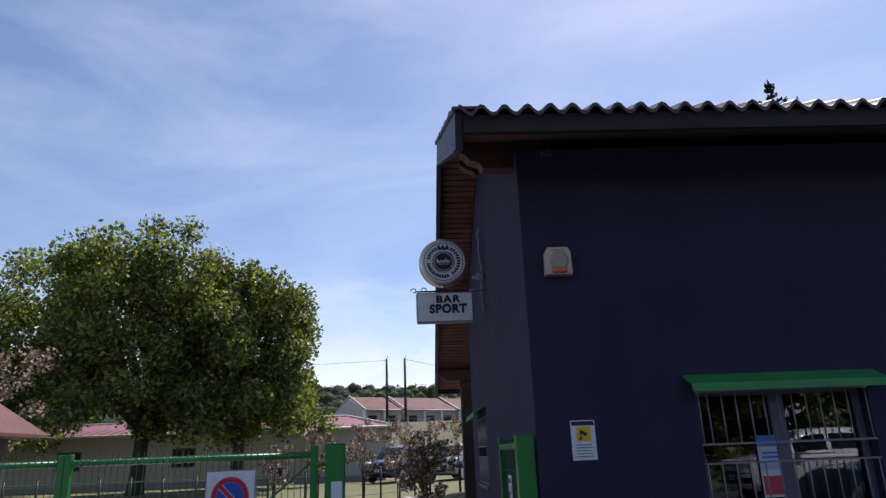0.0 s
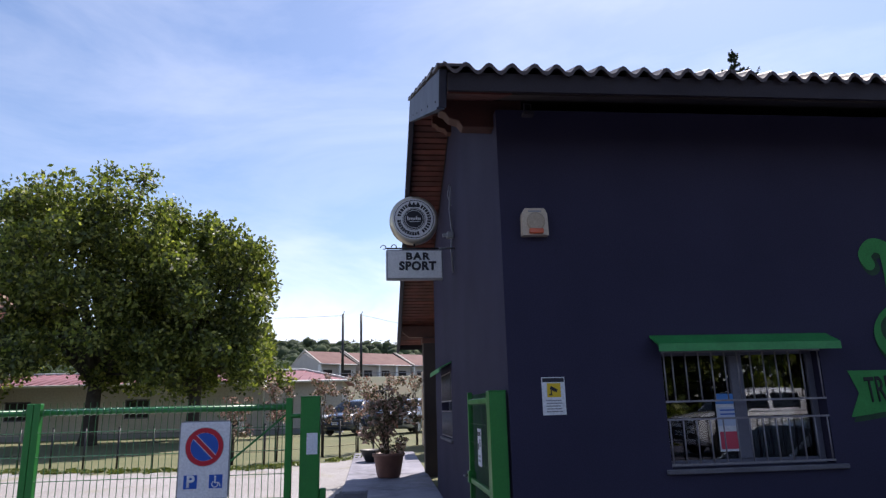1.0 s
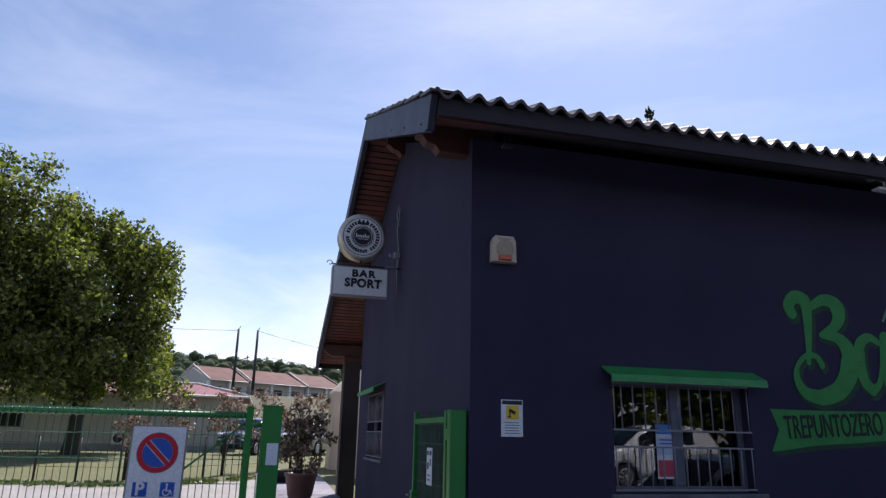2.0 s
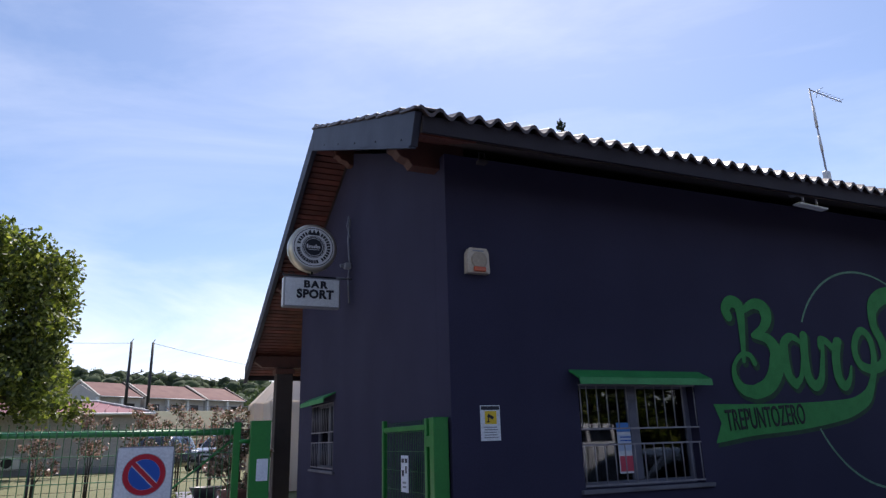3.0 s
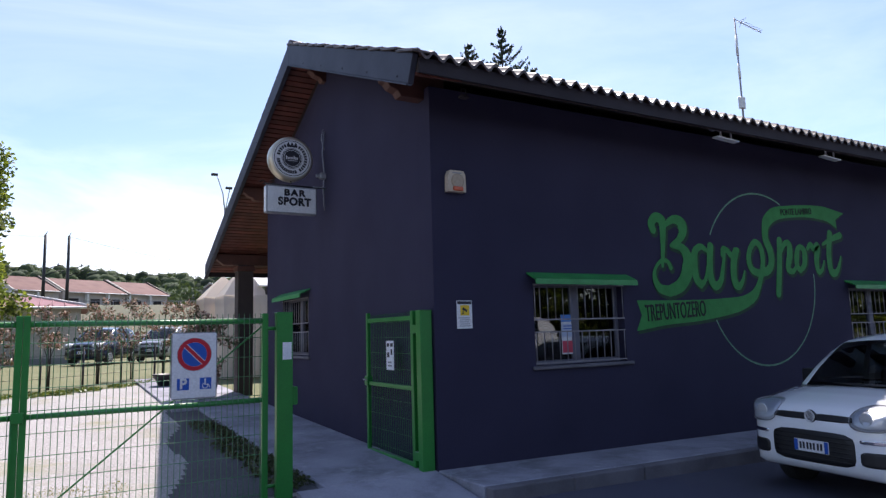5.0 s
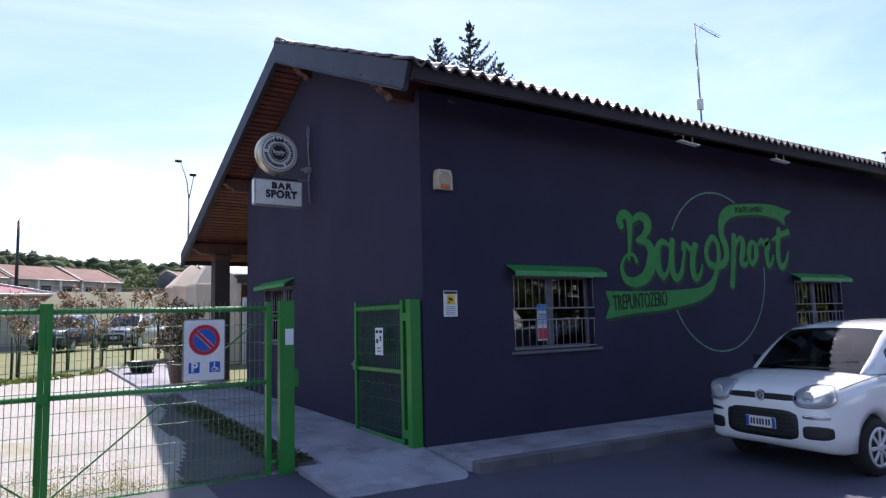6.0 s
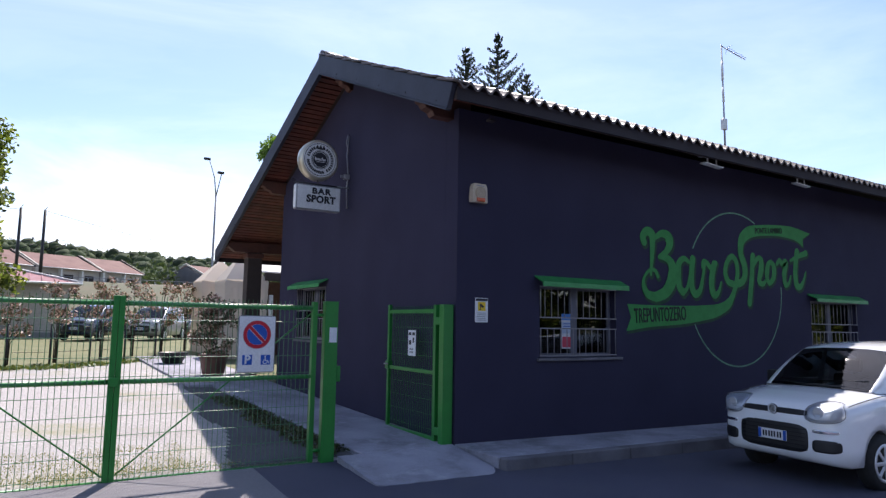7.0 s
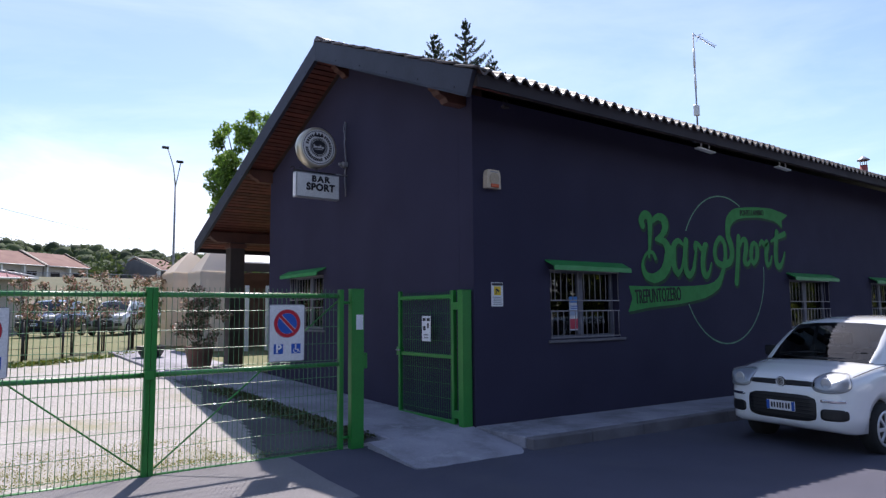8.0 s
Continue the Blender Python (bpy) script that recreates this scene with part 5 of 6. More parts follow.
    part("wiper", tube([(0.93, 0.55, 1.09), (0.96, 0.05, 1.115)], 0.008, 6), M_BLACK, car)
    part("aerial", tube([(2.9, 0, 1.53), (3.1, 0, 1.72)], 0.005, 6), M_BLACK, car)
    return car


car = build_car((2.80, -2.50, road_z(4.6, -2.5)), -4.5)
car.matrix_basis = car.matrix_basis @ Matrix.Diagonal((1, 1, 1.035, 1))
lot = tagged(part("pavement", box(-12, 30, -14.5, -8.6, -0.5, 0.38, 0.02), M_ASPHALT), "raised paved lot across the road", "pavement", kind="structure")
copy_thing(car, pose(6.4, -10.5, 0.38, 0, 0, 0))

# ---- on the roof ----
mast = thing("tv_antenna", "thin roof mast with a television aerial and a pale box", "antenna", (10.93, 3.62, RIDGE_Z - 0.1))
part("mast", tube([(0, 0, 0), (0, 0, 1.2), (-0.02, 0, 3.2)], [0.028, 0.022, 0.018], 8), M_IRON, mast)
part("boom", tube([(-0.03, 0, 3.17), (0.80, -0.15, 2.92)], 0.012, 6), M_IRON, mast)
part("elements", joined(*[tube([(0.18 + 0.08 * k, -0.035 - 0.0145 * k - 0.10, 3.107 - 0.0241 * k), (0.18 + 0.08 * k, -0.035 - 0.0145 * k + 0.10, 3.107 - 0.0241 * k + 0.05)], 0.006, 5) for k in range(8)]), M_IRON, mast)
part("reflector", joined(*[tube([(0.12 + 0.1 * k, -0.1, 3.14 + 0.05 * k), (0.3 + 0.03 * k, 0.1, 3.06 + 0.1 * k)], 0.005, 5) for k in range(3)]), M_IRON, mast)
part("amplifier_box", box(-0.09, 0.07, -0.05, 0.05, 0.82, 1.12, 0.01), M_WHITE, mast)
part("sleeve", joined(tube([(-0.015, 0, 2.2), (-0.01, 0, 2.75)], 0.032, 8), tube([(0.0, 0, 1.6), (-0.01, 0, 2.0)], 0.03, 8)), M_WHITE, mast)
flue = thing("roof_flue", "short red metal flue with a pointed cap", "chimney", (19.9, 3.0, roof_z(3.0)))
M_FLUE = material("red_flue", (0.32, 0.06, 0.05), 0.5, scale=6)
part("pipe", lathe([(0.12, 0), (0.12, 0.55)], 14), M_FLUE, flue)
part("posts", joined(*[tube([(0.1 * math.cos(a), 0.1 * math.sin(a), 0.55), (0.1 * math.cos(a), 0.1 * math.sin(a), 0.72)], 0.012, 6) for a in (0, 1.57, 3.14, 4.71)]), M_FLUE, flue)
part("cap", lathe([(0.2, 0.72), (0.19, 0.75), (0.02, 0.88)], 14), M_IRON, flue)

# ---- plants ----
rng = np.random.default_rng(7)


def leaf_mesh(name, centres, radii, counts, size, mat, parent=None, droop=0.25, flat=0.0, label=""):
    """Many single leaves round the centres of twigs, denser towards the outside of every clump."""
    C, R, N = np.array(centres, float), np.array(radii, float), np.array(counts, int)
    idx = np.repeat(np.arange(len(C)), N)
    k = len(idx)
    d = rng.normal(size=(k, 3))
    d /= np.linalg.norm(d, axis=1)[:, None]
    rad = rng.random(k) ** 0.45
    if R.ndim == 1:
        R = np.stack([R, R, R * 0.8], 1)
    P = C[idx] + d * rad[:, None] * R[idx]
    P[:, 2] -= droop * rng.random(k) ** 2 * R[idx, 2] * 2
    s = size * (0.6 + 0.8 * rng.random(k))
    a = rng.normal(size=(k, 3))
    a[:, 2] = a[:, 2] * (1 - flat) - 0.6 * droop
    a /= np.linalg.norm(a, axis=1)[:, None]
    b = np.cross(a, rng.normal(size=(k, 3)))
    b /= np.linalg.norm(b, axis=1)[:, None]
    V = np.empty((k, 4, 3))
    V[:, 0] = P - a * s[:, None] * 0.5
    V[:, 1] = P + b * s[:, None] * 0.28
    V[:, 2] = P + a * s[:, None] * 0.5
    V[:, 3] = P - b * s[:, None] * 0.28
    me = bpy.data.meshes.new(name)
    me.vertices.add(k * 4)
    me.vertices.foreach_set("co", V.reshape(-1))
    me.loops.add(k * 4)
    me.loops.foreach_set("vertex_index", np.arange(k * 4))
    me.polygons.add(k)
    me.polygons.foreach_set("loop_start", np.arange(k) * 4)
    me.polygons.foreach_set("loop_total", np.full(k, 4))
    me.update(calc_edges=True)
    me.materials.append(mat)
    ob = new(name, me)
    if parent is not None:
        ob.parent = parent
    if label:
        tagged(ob, label)
    return ob


def broad_tree(at, trunk_h, centre_h, rx, rz, leaves, leaf, mat, label, clumps=60, lean=0.0):
    t = thing("tree", label, "tree", at)
    cs, rs = [], []
    for k in range(clumps):
        d = Vector(rng.normal(size=3)).normalized()
        if d.z < 0:                       # the skirt of the crown hangs wide
            w = math.hypot(d.x, d.y) or 1.0
            d.x, d.y, d.z = d.x / w * 0.97, d.y / w * 0.97, max(d.z, -0.85)
        r = 0.35 + 0.65 * rng.random() ** 0.5
        q = rx * (0.13 + 0.13 * rng.random()) * (1.0 if clumps < 130 else 0.72)
        cs.append((d.x * (rx - q * 0.8) * r + lean, d.y * (rx - q * 0.8) * r, centre_h + d.z * (rz - q * 0.7) * r))
        rs.append(q)
    trunk_pts = [(0, 0, -0.2), (0.03, 0, 0.4), (0.06, 0.05, trunk_h * 0.6), (0.1 + lean * 0.3, 0.05, trunk_h), (lean * 0.7, 0, centre_h)]
    part("trunk", tube(trunk_pts, [rx * 0.085, rx * 0.062, rx * 0.055, rx * 0.05, rx * 0.02], 10), M_TRUNK, t)
    for k in range(0, clumps, 4):
        c = Vector(cs[k])
        s = Vector((0.1 + lean * 0.3, 0.05, trunk_h * (0.85 + 0.3 * rng.random())))
        m = s.lerp(c, 0.5) + Vector((0, 0, 0.25))
        part("limb", tube([s, m, c], [rx * 0.028, rx * 0.018, rx * 0.006], 6), M_TRUNK, t)
    wts = np.array(rs) ** 2
    leaf_mesh("crown", cs, rs, np.maximum(1, (leaves * wts / wts.sum()).astype(int)), leaf, mat, t, 0.35)
    return t


def gz(x, y):
    return ground_z(x, y)


def place(x, y):
    return (x, y, gz(x, y) - 0.02)


broad_tree(place(-12.7, 23.4), 2.6, 6.9, 5.2, 5.5, 62000, 0.20, M_LEAF, "large green broad-leaved tree with a round crown on the lawn", 120)
broad_tree(place(-8.8, 23.9), 2.6, 5.75, 4.5, 4.6, 56000, 0.20, M_LEAF, "green broad-leaved tree beside the larger one on the lawn", 105)
broad_tree(place(-20.0, 24.9), 2.6, 6.3, 5.6, 5.3, 44000, 0.21, M_LEAF, "green broad-leaved tree in a row on the lawn", 100)
broad_tree(place(-29.0, 25.5), 2.6, 6.6, 4.5, 3.8, 9000, 0.28, M_LEAF, "green broad-leaved tree in a row on the lawn", 60)
broad_tree(place(19.7, 62.8), 8.0, 13.5, 5.0, 7.6, 30000, 0.32, M_LEAF_LIGHT, "slender light green tree behind the roof", 150)


def conifer(at, h, r, label, sparse=1.0):
    t = thing("conifer", label, "tree", at)
    part("trunk", tube([(0, 0, -0.2), (0, 0, h * 0.5), (0.03, 0, h)], [0.2, 0.12, 0.012], 8), M_TRUNK, t)
    cs, rs, ns = [], [], []
    z = h * 0.55
    while z < h - 0.12:
        reach = min(r, 0.10 + 0.38 * (h - z))
        for k in range(5):
            a = rng.random() * 6.28
            l = reach * (0.55 + 0.6 * rng.random())
            tip = Vector((math.cos(a) * l, math.sin(a) * l, z + l * (0.55 + 0.3 * rng.random())))
            part("branch", tube([(0, 0, z), Vector((tip.x * 0.6, tip.y * 0.6, z + (tip.z - z) * 0.4)), tip], [0.02, 0.014, 0.004], 5), M_TRUNK, t)
            for q in (0.2, 0.29, 0.38, 0.47, 0.56, 0.65, 0.74, 0.83, 0.92, 1.0, 1.07):
                cs.append((tip.x * q, tip.y * q, z + (tip.z - z) * q ** 1.3))
                rs.append((0.035 + 0.05 * (1.1 - q) * l, 0.035 + 0.05 * (1.1 - q) * l, 0.08 + 0.06 * (1.1 - q) * l))
                ns.append(int((3 + 9 * min(1.0, l)) * sparse) + 2)
        z += 0.16 + 0.10 * rng.random()
    leaf_mesh("needles", cs, rs, ns, 0.075, M_NEEDLE, t, 0.1)
    return t


conifer(place(12.0, 15.3), 13.8, 1.7, "tall dark conifer behind the roof")
conifer(place(10.5, 15.6), 13.0, 1.0, "thin dark conifer top behind the roof", 0.6)
conifer(place(13.7, 15.4), 12.4, 1.0, "thin dark conifer top behind the roof", 0.6)


def shrub(at, h, r, mat, label, leaves=700, leaf=0.085, stems=5, low=0.35):
    t = thing("shrub", label, "shrub", at)
    cs, rs = [], []
    for k in range(22):
        a, q = rng.random() * 6.28, rng.random() ** 0.6
        z = h * (low + (0.97 - low) * rng.random())
        w = r * (1.1 - 0.35 * abs(z / h - 0.6))
        cs.append((math.cos(a) * q * w, math.sin(a) * q * w, z))
        rs.append(r * (0.26 + 0.14 * rng.random()))
    for k in range(stems):
        c = Vector(cs[k])
        part("stem", tube([(c.x * 0.1, c.y * 0.1, -0.05), (c.x * 0.14, c.y * 0.14, c.z * 0.55), c], [0.016, 0.012, 0.005], 6), M_TRUNK, t)
    leaf_mesh("foliage", cs, rs, [leaves // 22] * 22, leaf, mat, t, 0.15)
    return t


pot = thing("potted_shrub", "reddish-leaved shrub in a large brown pot on the walk", "potted plant", (-0.86, 9.0, walk_z(0, 9.0)))
part("pot", lathe([(0.22, 0.0), (0.25, 0.05), (0.315, 0.42), (0.34, 0.43), (0.345, 0.49), (0.32, 0.495), (0.305, 0.44), (0.25, 0.42)], 28), M_POT, pot, "brown plastic pot with a rolled rim")
part("soil", lathe([(0.30, 0.40), (0.29, 0.445), (0.01, 0.46)], 20), M_TRUNK, pot)
cs = [(0.56 * math.cos(a) * q, 0.56 * math.sin(a) * q, 0.55 + z * 1.25) for a, q, z in rng.random((26, 3)) * np.array((6.28, 1, 1))]
for k in range(9):
    c = Vector(cs[k])
    part("stem", tube([(c.x * 0.1, c.y * 0.1, 0.4), (c.x * 0.5, c.y * 0.5, (0.4 + c.z) / 2), c], [0.013, 0.010, 0.004], 6), M_TRUNK, pot)
leaf_mesh("foliage", cs, [0.19] * 26, [85] * 26, 0.085, M_HEDGE, pot, 0.15)
pot2 = thing("dark_planter", "low dark planter behind the potted shrub", "planter", (-1.15, 12.4, walk_z(0, 12.4)))
part("bowl", lathe([(0.24, 0), (0.38, 0.26), (0.40, 0.30), (0.36, 0.30), (0.3, 0.2)], 20), M_BLACK, pot2)

# fence with dark posts and shrubs along the lawn edge
for k in range(26):
    x = -24.0 + k * 0.95
    y = gravel_edge(x) + 0.9
    if x > -0.6:
        continue
    p = thing("fence_post", "thin dark fence post on the lawn edge", "fence post", (x, y, gz(x, y) - 0.1), group="lawn fence posts")
    part("shaft", tube([(0, 0, 0), (0, 0, 1.15)], 0.028, 8), M_BLACK, p)
    part("cap", lathe([(0.03, 1.15), (0.03, 1.165), (0.005, 1.18)], 8), M_BLACK, p)
wires = thing("fence_wire", "two thin dark wires between the lawn posts", "fence wire")
for h in (0.45, 0.78, 1.0):
    part("wire", tube([(x, gravel_edge(x) + 0.9, gz(x, gravel_edge(x) + 0.9) - 0.1 + h) for x in [-24.0 + 0.95 * k for k in range(25)]], 0.006, 4), M_BLACK, wires)
for x, dy, h, r in ((-5.0, 1.6, 1.8, .45), (-3.9, 1.9, 2.2, .5), (-2.7, 2.1, 2.4, .5), (-1.7, 2.5, 2.5, .55), (-0.75, 2.7, 2.4, .55), (0.3, 4.2, 2.4, .6)):
    y = gravel_edge(min(x, -1.2)) + dy
    shrub((x, y, gz(x, y)), h, r, M_HEDGE, "small standard shrub with reddish and cream young leaves", 1000, 0.085, 6, 0.42)

# weeds along the walk and thin grass at the gate
def tufts(name, spots, mat, label, size=0.11):
    ob = leaf_mesh(name, [(x, y, gz(x, y) + 0.04) for x, y in spots], [(0.12, 0.12, 0.035)] * len(spots), [18] * len(spots), size, mat, None, 0.0)
    return tagged(ob, label, "weeds", kind="stuff")


rw = random.Random(3)
# soil by the walk, spread outwards as a dark sheet to deepen the gable's shadow
M_SOIL_SHADE = material("shade_dark_soil", (0.085, 0.084, 0.095), 0.95, second=(0.06, 0.06, 0.065), scale=1.2, fine=40, bump=0.8, speck=0.35)
tagged(sheet("soil_shade_strip", spaced(-3.0, -1.27, 0.06), spaced(0.2, 9.6, 0.1), 0.009, M_SOIL_SHADE, lambda x, y: x > -2.62 + 0.12 * y - 0.10 * math.sin(y * 1.9 + 0.6)), "bare soil beside the concrete walk, widened to darken the gable's shadow", "soil", kind="structure")
tufts("weeds", [(-1.34 - 0.38 * rw.random() ** 1.4, 0.25 + 5.2 * rw.random()) for _ in range(210)], M_WEED_DARK, "low green weeds beside the concrete walk", 0.045)
tufts("weeds", [(-3.0 - 2.6 * rw.random(), 0.25 + 1.3 * rw.random() ** 1.3) for _ in range(330)] + [(rw.uniform(-9, -2.6), 0.16 + 0.16 * rw.random()) for _ in range(240)], M_STRAW, "thin dry grass in the gravel by the gate", 0.017)
tufts("weeds", [(x, gravel_edge(x) + rw.uniform(-0.25, 0.6)) for x in [rw.uniform(-20, -0.9) for _ in range(420)]], M_WEED, "uncut grass along the lawn edge", 0.075)

# ---- shed, tents and shelter behind the yard ----
def win_unit(parent, x, z, w, h, y=0.0, shade=True):
    """A small window set in a wall that faces the yard."""
    wn = part("window", box(x, x + w, y - 0.03, y + 0.02, z, z + h, 0.01), M_FRAME, parent, "grey framed window")
    for k in (0, 1):
        part("pane", box(x + 0.06 + k * (w / 2 - 0.03), x + w / 2 - 0.03 + k * (w / 2 - 0.03), y - 0.036, y - 0.031, z + 0.06, z + h - 0.06), M_DARKIN, wn)
    return wn


sz = gz(-8, 30)
shed = thing("long_shed", "long low pale building with a hipped purple-red tile roof", "building", (-2.85, 30.0, sz))
part("wall", box(-24, 0, 0, 8.0, -0.3, 2.62), M_RENDER_GREY, shed)
bm = bmesh.new()
pts = [(-24.4, -0.45, 2.62), (0.45, -0.45, 2.62), (0.45, 8.45, 2.62), (-24.4, 8.45, 2.62), (-20.5, 4.0, 3.42), (-2.4, 4.0, 3.42)]
vs = [bm.verts.new(p) for p in pts]
for q in ((0, 1, 5, 4), (1, 2, 5), (2, 3, 4, 5), (3, 0, 4), (3, 2, 1, 0)):
    bm.faces.new([vs[i] for i in q])
rf = part("roof", bm, M_PURPLE_ROOF, shed)
part("gutter", tube([(-24.4, -0.47, 2.60), (0.47, -0.47, 2.60), (0.47, 8.4, 2.60)], 0.06, 8), M_WHITE, rf, "pale gutter")
part("ridge_cap", tube([(0.45, -0.45, 2.66), (-2.4, 4.0, 3.45), (-20.5, 4.0, 3.45)], 0.07, 8), M_WHITE, rf, "pale hip ridge")
for k in range(46):
    a = -24.0 + k * 0.53
    part("tile_rib", tube([(a, -0.42, 2.635), (a, min(3.9, -0.45 + min(a + 24.4, 0.45 - a) * 1.55), 2.63 + 0.18 * min(4.35, min(a + 24.4, 0.45 - a) * 1.55))], 0.035, 5), M_PURPLE_ROOF, rf)
for x in (-22, -16.5, -10.8):
    win_unit(shed, x, 0.95, 1.2, 0.95)
part("downpipe", tube([(-4.0, -0.06, 0), (-4.0, -0.06, 2.5), (-4.0, -0.4, 2.6)], 0.045, 8), M_WHITE, shed)
ac = part("cooling_unit", box(-5.6, -4.85, -0.4, -0.05, 0.25, 0.85, 0.02), M_WHITE, shed, "white outdoor cooling unit")
part("fan_grille", moved(lathe([(0.22, 0.0), (0.22, 0.01)], 20, 'y'), Matrix.Translation((-5.32, -0.415, 0.55))), M_BLACK, ac)
part("base_course", box(-24.02, 0.02, -0.03, 0.0, -0.3, 0.25), M_GREYBAR, shed)


def pagoda_tent(x, y, size, eave, peak):
    z0 = gz(x, y)
    t = thing("pagoda_tent", "pale canvas pagoda tent with closed side walls", "tent", (x, y, z0), group="pagoda tents")
    h = size / 2
    for nm, (a, b) in {"south": ((-1, -1), (1, -1)), "west": ((-1, 1), (-1, -1)), "north": ((1, 1), (-1, 1)), "east": ((1, -1), (1, 1))}.items():
        rows = []
        for k in range(9):
            f = k / 8
            w = h * (1 - f)
            z = eave + (peak - eave) * (0.88 * f + 0.12 * math.sin(math.pi * f / 2))
            rows.append([(a[0] * w * (1 - q) + b[0] * w * q, a[1] * w * (1 - q) + b[1] * w * q, z - 0.05 * math.sin(math.pi * q) * (1 - f)) for q in (0, .25, .5, .75, 1)])
        v = [p for r in rows for p in r]
        f = [(i * 5 + j, i * 5 + j + 1, (i + 1) * 5 + j + 1, (i + 1) * 5 + j) for i in range(8) for j in range(4)]
        raw("roof_panel", v, f, M_TENT, t, shade=True)
        v, f = [], []
        for k in range(21):
            q = k / 20
            off = 0.03 * math.sin(q * 40)
            px, py = a[0] * h * (1 - q) + b[0] * h * q, a[1] * h * (1 - q) + b[1] * h * q
            ox, oy = (0, off) if a[1] == b[1] else (off, 0)
            v += [(px + ox, py + oy, 0.0), (px + ox * 0.4, py + oy * 0.4, eave - 0.02)]
            if k:
                f.append((2 * k - 2, 2 * k, 2 * k + 1, 2 * k - 1))
        raw("side_wall", v, f, M_TENT, t, "hanging canvas wall", shade=True)
        v, f = [], []
        for k in range(41):
            q = k / 40
            px, py = a[0] * h * 1.01 * (1 - q) + b[0] * h * 1.01 * q, a[1] * h * 1.01 * (1 - q) + b[1] * h * 1.01 * q
            v += [(px, py, eave - 0.22 - 0.06 * abs(math.sin(q * 5 * math.pi))), (px, py, eave + 0.01)]
            if k:
                f.append((2 * k - 2, 2 * k, 2 * k + 1, 2 * k - 1))
        raw("valance", v, f, M_TENT, t, "scalloped canvas edge")
    for sx in (-1, 1):
        for sy in (-1, 1):
            part("pole", tube([(sx * (h - 0.05), sy * (h - 0.05), -0.05), (sx * (h - 0.05), sy * (h - 0.05), eave)], 0.03, 8), M_IRON, t)
    return t


pagoda_tent(1.23, 14.65, 1.35, 2.46, 3.40)
pagoda_tent(1.25, 17.65, 1.5, 2.49, 3.30)
shelter = thing("timber_shelter", "dark brown timber shelter with white posts beyond the porch", "shelter", (1.9, 14.0, gz(2, 14) + 0.0))
part("beam", box(-0.1, 6.0, -0.1, 0.1, 2.5, 2.76, 0.01), M_DARKBROWN, shelter)
bm = prism([(-0.02, 2.77), (0.25, 2.77), (3.4, 3.9), (3.4, 3.93), (-0.02, 2.80)], 'x', -0.3, 6.0)
part("canvas_roof", bm, M_CANVAS, shelter, "sloping white canvas roof")
part("back_wall", box(0.0, 6.0, 1.5, 1.6, -0.1, 2.55), material("brown_planks", (0.13, 0.06, 0.045), 0.75, second=(0.09, 0.045, 0.035), scale=3), shelter, "reddish-brown plank wall")
for x in (0.06, 0.74, 2.6, 4.6):
    part("post", box(x, x + 0.12, -0.05, 0.05, -0.1, 2.05 if x < 1 else 2.42, 0.008), M_WHITE, shelter, "white post")

lampost = thing("street_lamp", "tall thin street lamp with two heads", "street lamp", (4.0, 31.0, gz(4, 31)))
part("pole", tube([(0, 0, -0.2), (0, 0, 8.0)], [0.085, 0.05], 10), M_IRON, lampost)
for dx, dz in ((-0.50, 9.95), (0.28, 9.25)):
    part("arm", tube([(0, 0, 7.9), (dx * 0.25, 0, dz - 1.0), (dx * 0.9, 0, dz)], [0.04, 0.03, 0.025], 8), M_IRON, lampost)
    part("lamp_head", moved(box(-0.26, 0.10, -0.1, 0.1, -0.06, 0.07, 0.04, 2), Matrix.Translation((dx, 0, dz + 0.03))), M_BLACK, lampost, "dark lamp head")

hut = thing("garden_hut", "small dark timber hut with a red-brown shingle roof", "hut", (-9.35, 7.0, gz(-9, 7)))
part("wall", box(-2.2, 0.0, 0.1, 1.6, 0, 2.2), M_DARKBROWN, hut)
bm = bmesh.new()
pts = [(-3.0, -0.25, 2.20), (0.62, -0.25, 2.20), (0.62, 1.9, 2.20), (-3.0, 1.9, 2.20), (-2.7, 0.85, 2.82), (0.10, 0.85, 2.82), (-3.0, -0.25, 2.14), (0.62, -0.25, 2.14), (0.62, 1.9, 2.14), (-3.0, 1.9, 2.14)]
vs = [bm.verts.new(p) for p in pts]
for q in ((0, 1, 5, 4), (1, 2, 5), (2, 3, 4, 5), (3, 0, 4), (9, 8, 7, 6), (6, 7, 1, 0), (7, 8, 2, 1), (8, 9, 3, 2), (9, 6, 0, 3)):
    bm.faces.new([vs[i] for i in q])
part("roof", bm, M_TERRACOTTA, hut)
for x in (-0.02, -2.2):
    part("post", tube([(x, -0.1, 0), (x, -0.1, 2.16)], 0.07, 8), M_DARKBROWN, hut)
part("counter", box(-2.2, 0.02, -0.08, 0.1, 0.85, 0.93, 0.01), M_BEAM, hut)
shrub((-11.3, 11.0, gz(-11.3, 11)), 4.5, 1.1, M_HEDGE, "tall shrub with cream flowering tips behind the hut", 1600, 0.12, 6)

# cars parked beyond the lawn
M_PAINT_BLUE = material("car_dark_blue", (0.02, 0.03, 0.07), 0.25, coat=1.0, speck=0.02)
M_PAINT_SILVER = material("car_silver", (0.32, 0.33, 0.36), 0.3, 0.4, coat=1.0, speck=0.02)
M_PAINT_GREY = material("car_dark_grey", (0.05, 0.055, 0.06), 0.3, coat=1.0, speck=0.02)
def far_car(x, y, turn, paint, label):
    return build_car((x, y, gz(x, y)), turn, paint, label, "cars parked beyond the lawn")
far_car(-2.9, 24.6, 62, M_PAINT_BLUE, "dark blue hatchback parked beyond the lawn")
